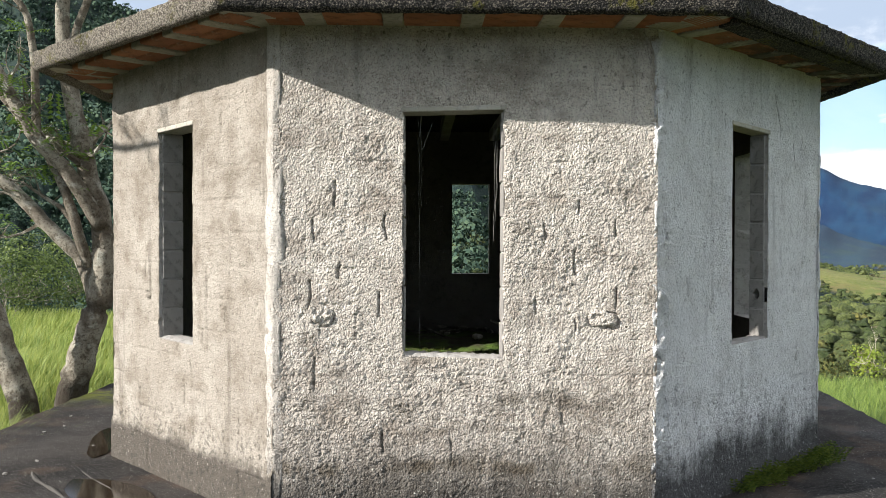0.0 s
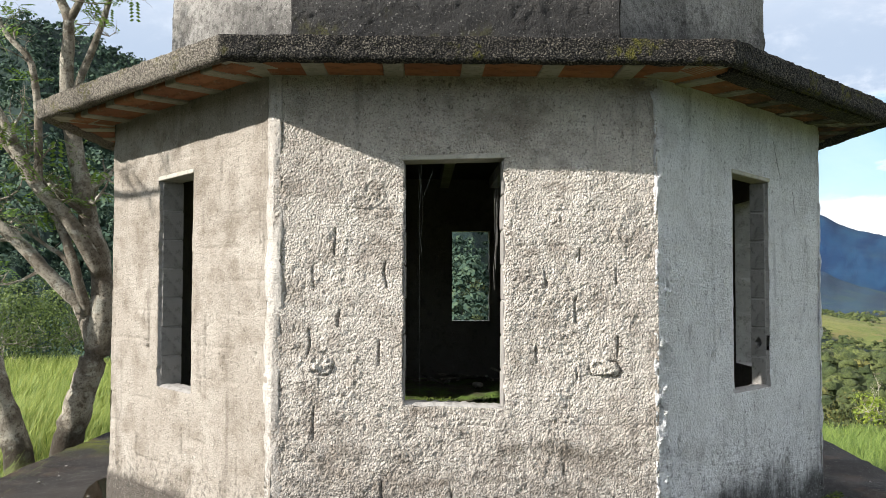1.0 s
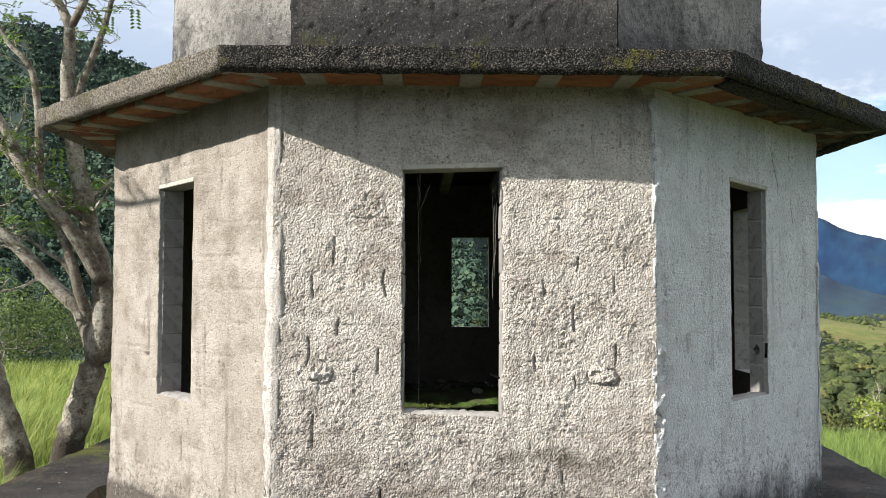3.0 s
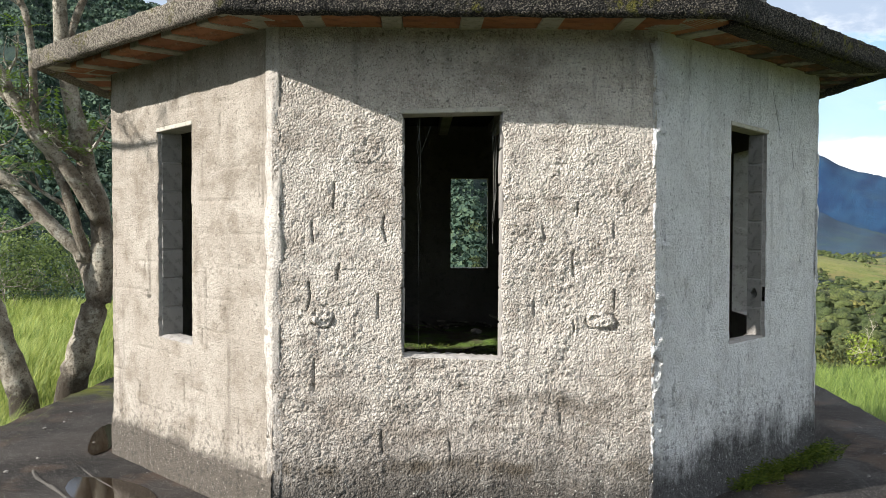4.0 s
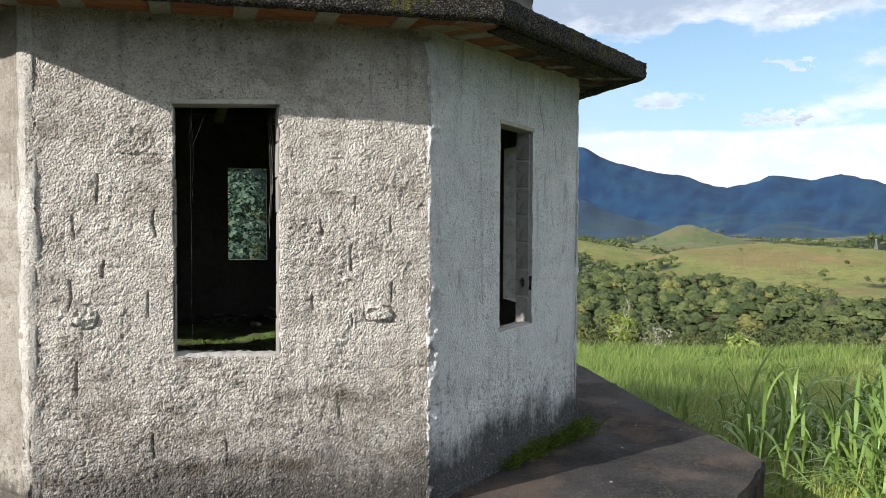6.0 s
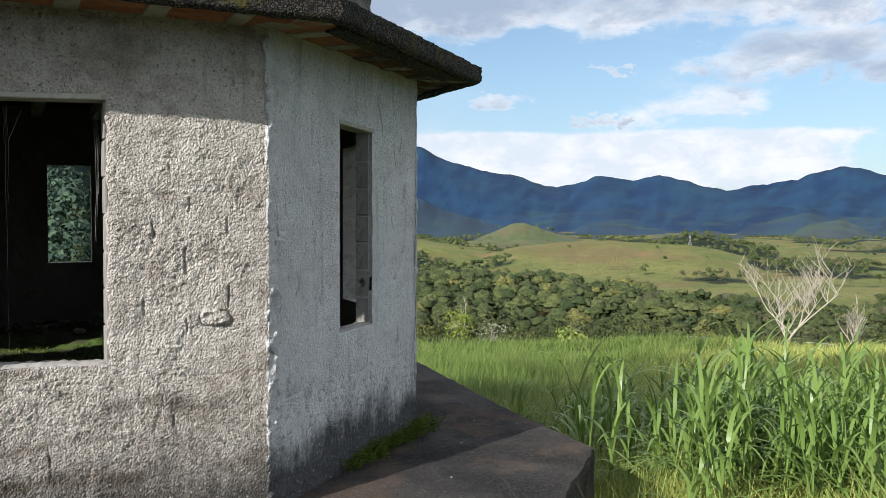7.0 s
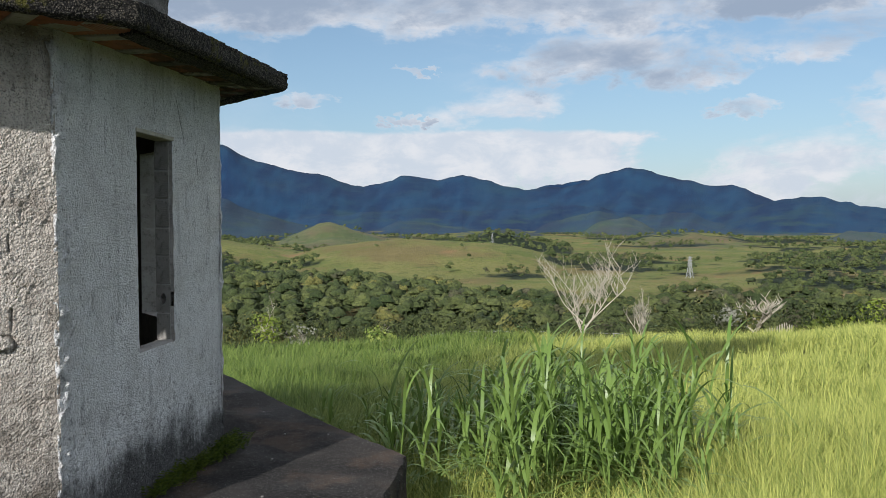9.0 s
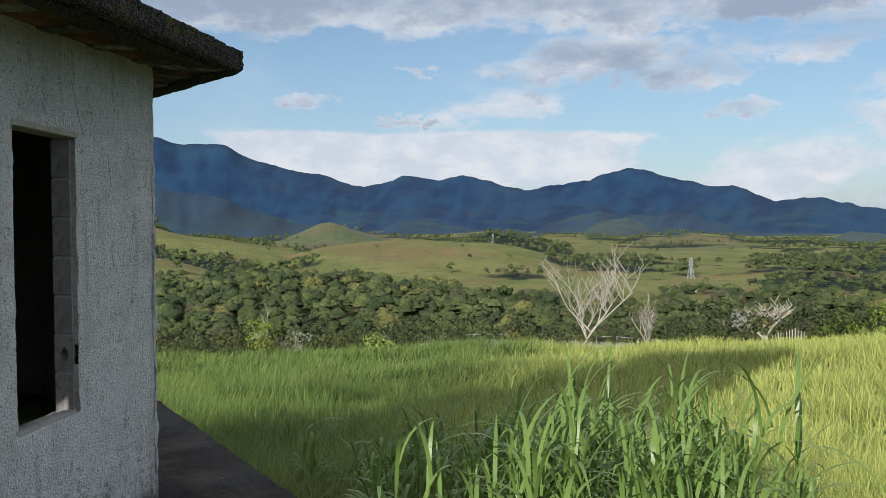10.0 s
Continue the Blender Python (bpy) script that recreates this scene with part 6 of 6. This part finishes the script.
def bare_tree(name, x, y, height, seed, label, spread=0.55, levels=4, trunk=0.12, bark=DEAD, stem=0.34):
    """A leafless tree: short trunk, spreading limbs, branches and fine twigs."""
    rng = random.Random(seed)
    tree = new(name)
    tree.location = (x, y, float(ground_z(x, y)[0]))
    tagged(tree, label, "tree")
    levels_out = [[] for _ in range(levels)]

    def grow(p, d, L, r, lev):
        pts, q = [p.copy()], p.copy()
        for k in range(4):
            d = (d + Vector((rng.gauss(0, 0.15), rng.gauss(0, 0.15), 0.07))).normalized()
            q = q + d * (L / 4)
            pts.append(q.copy())
        levels_out[lev].append((pts, [r * (1 - 0.15 * k) for k in range(5)]))
        if lev + 1 < levels:
            for k in range((7, 4, 4, 3, 2)[min(lev, 4)]):
                s = rng.uniform(0.3, 1.0) if lev == 0 else rng.uniform(0.3, 1.0)
                e = Vector((rng.gauss(0, 1), rng.gauss(0, 1), 0)).normalized() * spread + Vector((0, 0, rng.uniform(0.3, 0.8)))
                grow(pts[min(4, int(s * 4.99))], (d * 0.45 + e).normalized(), L * (rng.uniform(0.85, 1.4) if lev == 0 else rng.uniform(0.5, 0.75)), r * 0.58, lev + 1)

    grow(Vector((0, 0, -0.2)), Vector((rng.gauss(0, 0.1), rng.gauss(0, 0.1), 1)).normalized(), height * stem, trunk, 0)
    for lev, items in enumerate(levels_out):
        if lev < 2:
            for item in items:
                v, f = tube_data(*item, 7)
                mesh_object("trunk" if lev == 0 else "limb", v, f, bark, tree, smooth=True)
        else:
            v, f = merge_tubes(items, 4)
            tagged(mesh_object("twig", v, f, bark, tree), kind="stuff")
    return tree


def polar(az, d):
    return -math.sin(radians(az)) * d - 0.24, math.cos(radians(az)) * d - 4.9


bare_tree("dead_tree", *polar(-47.65, 57), 6.6, 5, "bleached leafless tree on the brow of the meadow", 0.80, 5, 0.085)
bare_tree("dead_tree", *polar(-51.7, 62), 3.6, 6, "small bleached dead tree on the brow of the meadow", 0.45, 4, 0.07)
bare_tree("dead_tree", *polar(-58.9, 66), 3.8, 9, "wide low dead tree with brown limbs", 1.1, 4, 0.15)


def shrub(name, x, y, h, w, seed, leaf, label, per=420, size=0.07, sprigs=True):
    rng = np.random.default_rng(seed)
    bush = new(name)
    z = float(ground_z(x, y)[0])
    bush.location = (x, y, z)
    tagged(bush, label, "shrub")
    V, F, tone, nv = leaf_clouds(np.zeros(1), np.zeros(1), np.zeros(1) - 0.15 * h, np.array([h]), np.array([w]), per, rng, size)
    mesh_object("foliage", V, F, leaf, bush)
    r2 = random.Random(seed)
    items, tips = [], []
    twigs([Vector((0, 0, 0)), Vector((0.05, 0, h * 0.3))], r2, 6, h * 0.55, 0.022, items, tips, 2, 0.9)
    v, f = merge_tubes(items, 4)
    tagged(mesh_object("twig", v, f, DEAD if sprigs else BARK, bush), kind="stuff")
    return bush


SHRUB_LEAF = leaf_mat("shrub_leaf", (0.035, 0.062, 0.016), (0.15, 0.20, 0.05), (0.085, 0.12, 0.03), 0.3)
SILVER = leaf_mat("silver_leaf", (0.20, 0.21, 0.16), (0.30, 0.30, 0.24), (0.24, 0.25, 0.19), 0.2)
YELLOW = leaf_mat("yellow_green_leaf", (0.17, 0.24, 0.03), (0.26, 0.31, 0.05), (0.2, 0.27, 0.04), 0.35)
shrub("shrub", *polar(-57.2, 58), 2.6, 1.9, 3, SILVER, "silvery shrub on the brow of the meadow", 500, 0.06)
shrub("shrub", *polar(-27.3, 46), 2.6, 1.3, 5, YELLOW, "yellow-green leafy shrub with bare twigs", 650, 0.05)
shrub("shrub", *polar(-29.8, 47), 1.5, 1.5, 6, SILVER, "grey half-bare scrub on the meadow edge", 60, 0.07)
shrub("shrub", *polar(-34.8, 44), 1.5, 1.1, 7, GRASS, "tall green tuft on the meadow edge", 300, 0.08, False)
shrub("shrub", *polar(-62.5, 70), 2.6, 2.6, 8, FERN, "dark green shrub on the far edge of the field", 420, 0.08, False)
shrub("shrub", *polar(-65, 74), 3.0, 3.2, 9, YELLOW, "bright green shrub on the far edge of the field", 420, 0.08, False)


for az, d, h, w, seed in ((19.6, 37, 3.3, 2.6, 31), (21.8, 34, 3.9, 2.8, 32), (23.6, 36, 3.2, 2.5, 33), (25.2, 33, 3.6, 2.8, 34), (27.4, 37, 4.2, 3.0, 35)):
    shrub("shrub", *polar(az, d), h, w, seed, SHRUB_LEAF, "leafy green shrub at the edge of the meadow below the forest", 2600, 0.017, False)


def scrub_line():
    rng = np.random.default_rng(61)
    n = 260
    az = np.radians(rng.uniform(-70, -20, n))
    r = rng.uniform(50, 116, n)
    x, y = -np.sin(az) * r, np.cos(az) * r - 4.9
    h = rng.uniform(0.8, 2.6, n)
    woods("scrub", x, y, h, h * rng.uniform(0.7, 1.2, n), 120, 62, 0.055, "low scrub below the brow of the meadow")


scrub_line()


def road():
    """A two-lane highway on the slope below, with guard rails on posts."""
    pts = []
    for az in np.linspace(-37, -54, 40):
        d = 108 + 6 * math.sin((az + 38) * 0.1)
        x, y = polar(az, d)
        pts.append((x, y, d, az))
    V, F = [], []
    for x, y, d, az in pts:
        el = np.interp(az, [-56, -50, -41.4, -38], [-8.9, -8.55, -8.5, -8.75])
        z = EYE_Z + 0.08 + d * math.tan(radians(el))
        n = Vector((x, y + 4.9, 0)).normalized()
        for s, dz in ((-5.2, -1.1), (-3.6, 0.0), (3.6, 0.25), (4.6, -1.5)):
            V.append((x + n.x * s, y + n.y * s, z + dz))
    for i in range(len(pts) - 1):
        for k in range(3):
            F.append((i * 4 + k, (i + 1) * 4 + k, (i + 1) * 4 + k + 1, i * 4 + k + 1))
    tagged(mesh_object("road", V, F, ASPHALT), "pale asphalt highway crossing the slope", "road", kind="structure")
    rail = new("guard_rail")
    tagged(rail, "galvanised guard rail along the highway", "guard rail")
    for side in (1, 2):
        rv = [Vector(V[i * 4 + side]) + Vector((0, 0, 0.65)) for i in range(len(pts))]
        v, f = tube_data(rv, [0.035] * len(rv), 4)
        mesh_object("rail", v, f, STEEL, rail)
        for i in range(0, len(pts), 3):
            q = rv[i]
            bm = bmesh.new()
            add_box(bm, pose(q.x, q.y, q.z - 0.4), 0.09, 0.09, 0.9)
            part("post", bm, STEEL, rail)


road()


def cottage(az, d, w, l, h, turn, roof_mat, label, lift=0.0):
    x, y = polar(az, d)
    z = float(ground_z(x, y)[0]) + min(lift, 0.3)
    w, l, h = w * 0.62, l * 0.62, h * 0.62
    thing = new("house")
    thing.matrix_world = pose(x, y, z, 0, 0, turn)
    tagged(thing, label, "house", "houses in the valley")
    bm = bmesh.new()
    add_box(bm, pose(0, 0, h / 2 - 1), w, l, h + 2)
    part("wall", bm, WHITEWALL, thing)
    bm = bmesh.new()
    a = [bm.verts.new(p) for p in ((-w * 0.56, -l * 0.56, h - 0.1), (w * 0.56, -l * 0.56, h - 0.1), (w * 0.56, l * 0.56, h - 0.1), (-w * 0.56, l * 0.56, h - 0.1), (0, -l * 0.56, h + w * 0.24), (0, l * 0.56, h + w * 0.24))]
    for q in ((0, 1, 2, 3), (0, 4, 5, 3), (1, 2, 5, 4), (0, 1, 4), (3, 5, 2)):
        bm.faces.new([a[i] for i in q])
    part("roof", bm, roof_mat, thing)
    for s in (-0.3, 0.3):
        bm = bmesh.new()
        add_box(bm, pose(w * s, -l * 0.5 - 0.02, h * 0.5), w * 0.16, 0.06, h * 0.4)
        part("window", bm, BLOCK, thing)


for args in ((-27.6, 640, 9, 9, 3, 20, STEEL, "low white house with a grey roof among trees", 1.0), (-28.6, 650, 7, 8, 3, 60, STEEL, "low white house with a grey roof among trees", 0.5),
             (-37.2, 560, 9, 9, 3.5, 10, WHITEWALL, "pale flat house in a valley clearing", 2.0), (-38.4, 580, 8, 12, 3.5, 80, STEEL, "grey roofed house in a valley clearing", 3.0),
             (-54.4, 720, 6, 8, 3, 10, WHITEWALL, "white house among valley trees", 3.0), (-55.0, 730, 5, 7, 3, 40, STEEL, "white house among valley trees", 3.0),
             (-61.2, 800, 9, 12, 3.5, 15, ROOFTILE, "house with an orange tile roof among trees", 6.0), (-60.6, 800, 6, 7, 3, 50, ROOFTILE, "house with an orange tile roof among trees", 3.0),
             (-48.2, 430, 6, 7, 3, 30, ROOFTILE, "small orange roofed house behind the dead tree", 3.0), (-64.3, 620, 6, 8, 3, 15, ROOFTILE, "small orange roofed house", 4.0), (-62.6, 520, 6, 9, 2.5, 80, STEEL, "long grey roofed shed", 3.0)):
    cottage(*args)


def groves():
    rng = np.random.default_rng(88)
    spots = [(-27.6, 640), (-28.6, 650), (-37.2, 560), (-38.4, 580), (-54.4, 720), (-55.0, 730), (-61.2, 800), (-60.6, 800), (-64.3, 620), (-62.6, 520), (-53.4, 705), (-56.2, 735)]
    x, y = [], []
    for az, d in spots:
        for k in range(9):
            q = polar(az + rng.normal(0, 0.55), d - 9 + rng.normal(0, 9))
            x.append(q[0])
            y.append(q[1])
    n = len(x)
    h = rng.uniform(3.5, 7.5, n)
    woods("grove", np.array(x), np.array(y), h, h * rng.uniform(0.7, 1.0, n), 48, 89, 0.055, "trees standing round the valley houses", lobes=4, shade=0.8)


groves()


def pylon(az, d, h, el):
    x, y = polar(az, d)
    z = EYE_Z + d * math.tan(radians(el))
    thing = new("pylon")
    thing.location = (x, y, z)
    tagged(thing, "grey lattice power pylon on a hill", "pylon", "power pylons")
    items = []
    w = h * 0.13
    for sx in (-1, 1):
        for sy in (-1, 1):
            leg = [Vector((sx * w, sy * w, -2)), Vector((sx * w * 0.35, sy * w * 0.35, h * 0.6)), Vector((sx * w * 0.2, sy * w * 0.2, h))]
            v, f = tube_data(leg, [h * 0.008] * 3, 4)
            mesh_object("leg", v, f, STEEL, thing)
    for k in range(6):
        t0, t1 = k / 6, (k + 1) / 6
        q = lambda t: w * (1 - 0.8 * t)
        for s in (-1, 1):
            items.append(([Vector((-q(t0), s * q(t0), t0 * h)), Vector((q(t1), s * q(t1), t1 * h))], [h * 0.006] * 2))
            items.append(([Vector((q(t0), s * q(t0), t0 * h)), Vector((-q(t1), s * q(t1), t1 * h))], [h * 0.006] * 2))
    v, f = merge_tubes(items, 3)
    mesh_object("bracing", v, f, STEEL, thing)
    for t in (0.72, 0.84, 0.95):
        v, f = tube_data([Vector((-h * 0.16, 0, h * t)), Vector((h * 0.16, 0, h * t))], [h * 0.009] * 2, 4)
        mesh_object("crossarm", v, f, STEEL, thing)


pylon(-54.8, 850, 24, -4.4)
pylon(-42.2, 1250, 16, -2.1)

# fence across the far field
fence = new("fence")
tagged(fence, "weathered wooden post fence across the field", "fence")
for k in range(12):
    x, y = polar(-59.3 - 0.14 * k, 80 - 2.4 * k)
    bm = bmesh.new()
    add_box(bm, pose(x, y, float(ground_z(x, y)[0]) + 0.35, 0, 0, 7 * k), 0.07, 0.07, 0.9, 0.01)
    part("post", bm, DEAD, fence)

# ---- small things by the house ----


def ferns():
    rng = random.Random(12)
    V, F = [], []
    outn = Vector((D_R.y, -D_R.x))
    for k in range(400):
        u = 0.85 + 1.38 * rng.random() ** 0.75
        v = 0.006 + abs(rng.gauss(0, 0.035 + 0.03 * (u - 0.8)))
        q = P_FR + D_R * u + outn * v
        p = Vector((q.x, q.y, -0.09))
        a = rng.uniform(-1.6, 1.6)
        h2 = (outn * math.cos(a) + D_R * math.sin(a))
        h = Vector((h2.x, h2.y, rng.uniform(1.0, 3.0))).normalized()
        side = h.cross(Vector((0, 0, 1))).normalized()
        L = rng.uniform(0.05, 0.24) * rng.uniform(0.5, 1)
        for i in range(5):
            t = (i + 1) / 5
            c = p + h * (L * t) - Vector((0, 0, 0.3 * L * t * t))
            for s in (-1, 1):
                w = L * 0.34 * (1 - 0.6 * t) + 0.004
                b = c + side * (s * w) + h * (L * 0.04)
                o = len(V)
                V += [c, (c + b) / 2 - h * 0.006, b, (c + b) / 2 + h * 0.006]
                F.append((o, o + 1, o + 2, o + 3))
    tagged(mesh_object("fern_patch", V, F, FERN), "small green ferns growing along the wall foot", "fern", kind="stuff")


ferns()


def puddle(x, y, rx, ry, turn, seed, label):
    n = 40
    V = [(0, 0, 0)]
    for k in range(n):
        t = 2 * math.pi * k / n
        j = 1 + 0.16 * float(fbm(np.array([[math.cos(t), math.sin(t), seed]]), 0.5, 3, seed)[0])
        V.append((rx * j * math.cos(t), ry * j * math.sin(t), 0))
    F = [(0, k + 1, (k + 1) % n + 1) for k in range(n)]
    ob = mesh_object("puddle", V, F, WATER)
    ob.matrix_world = pose(x, y, -0.0835, 0, 0, turn)
    tagged(ob, label, "puddle", kind="structure")


puddle(-2.74, 2.0, 0.10, 0.50, 14, 3, "shallow brown rain puddle on the slab")
puddle(-2.15, 0.55, 0.55, 0.20, -45, 6, "shallow brown rain puddle beside the wall")


OLD_MORTAR = concrete("dirty_mortar", (0.085, 0.08, 0.072), (0.06, 0.055, 0.05), (0.03, 0.028, 0.026), 3.0)


def ridge_strip(path, r, seed):
    """A broken strip of old kerb mortar left on the slab."""
    pts, rad = limb([Vector(p) for p in path], r, r * 0.8, 8, seed)
    rng = random.Random(seed)
    v, f = tube_data(pts, [q * rng.uniform(0.7, 1.25) for q in rad], 9, 0.35, seed)
    ob = mesh_object("mortar_ridge", v, f, OLD_MORTAR)
    ob.location.z = -r * 0.55
    tagged(ob, "broken pale mortar ridge on the dark slab", "mortar", "mortar ridges on the slab")


ridge_strip(((-2.90, 1.12, -0.085), (-2.78, 0.92, -0.08), (-2.55, 0.66, -0.08), (-2.30, 0.34, -0.085)), 0.015, 3)
ridge_strip(((-2.62, 1.22, -0.09), (-2.45, 0.98, -0.085), (-2.25, 0.74, -0.085), (-2.02, 0.45, -0.09)), 0.009, 4)


def pebble(x, y, z, r, seed, mat=BLOCK):
    rng = np.random.default_rng(seed)
    bm = bmesh.new()
    bmesh.ops.create_icosphere(bm, subdivisions=1, radius=r)
    for v in bm.verts:
        v.co *= 1 + rng.uniform(-0.3, 0.3)
        v.co.z *= 0.6
    me = bpy.data.meshes.new("stone")
    bm.to_mesh(me)
    bm.free()
    me.materials.append(mat)
    ob = new("stone", me)
    ob.location = (x, y, z + r * 0.3)
    tagged(ob, "small grey stone lying on the dark slab", "stone", "stones on the slab")


rng_s = random.Random(21)
for k in range(14):
    pebble(rng_s.uniform(-3.5, -2.6), rng_s.uniform(0.5, 3.2), -0.088, rng_s.uniform(0.008, 0.02), k)
for k in range(8):
    pebble(rng_s.uniform(2.3, 3.5), rng_s.uniform(-0.1, 2.6), -0.088, rng_s.uniform(0.006, 0.013), 40 + k)


moss_tufts()


def cobwebs():
    """Dusty threads hanging inside the front window and under the eaves."""
    rng = random.Random(6)
    items = []
    for x, z0, z1 in ((-0.262, 2.22, 0.9), (-0.255, 2.22, 1.7), (-0.270, 2.2, 1.95), (0.165, 2.22, 1.5), (0.180, 2.2, 1.75), (0.172, 2.2, 1.62)):
        pts = [Vector((x + rng.uniform(-0.006, 0.006), 0.12 + rng.uniform(-0.02, 0.02), z0 + (z1 - z0) * k / 6)) for k in range(7)]
        items.append((pts, [0.0009] * 7))
    items.append(([Vector((-0.25, 0.12, 2.02)), Vector((-0.19, 0.12, 2.18))], [0.0012] * 2))
    for x, y, z, dx, dz in ((1.95, 0.55, 2.45, 0.05, -0.25), (2.2, 0.85, 2.15, 0.02, -0.16), (0.95, -0.15, 2.66, 0.04, -0.2), (-0.7, -0.2, 2.66, -0.02, -0.12)):
        items.append(([Vector((x, y - 0.03, z)), Vector((x + dx * 0.5, y - 0.03, z + dz * 0.6)), Vector((x + dx, y - 0.02, z + dz))], [0.0011] * 3))
    v, f = merge_tubes(items, 3)
    tagged(mesh_object("cobweb", v, f, CABLE), "dusty cobweb threads hanging in the window hole", "cobweb", kind="stuff")


cobwebs()


def rubble():
    """Sticks and fallen plaster along the back wall of the room."""
    rng = random.Random(9)
    for k in range(9):
        x, y = rng.uniform(-0.5, 0.9), rng.uniform(4.4, 4.9)
        d = Vector((rng.gauss(0, 1), rng.gauss(0, 0.5), rng.uniform(0, 0.35))).normalized()
        L = rng.uniform(0.2, 0.7)
        c = Vector((x, y, 0.52))
        v, f = tube_data([c - d * L / 2, c, c + d * L / 2], [0.014, 0.016, 0.012], 6, 0.2, k)
        tagged(mesh_object("stick", v, f, BARK), "dry stick lying on the mossy floor", "stick", "sticks on the floor")
    for k in range(7):
        pebble(rng.uniform(-0.6, 1.0), rng.uniform(4.2, 4.9), 0.47, rng.uniform(0.03, 0.07), 70 + k, LINTEL)


rubble()
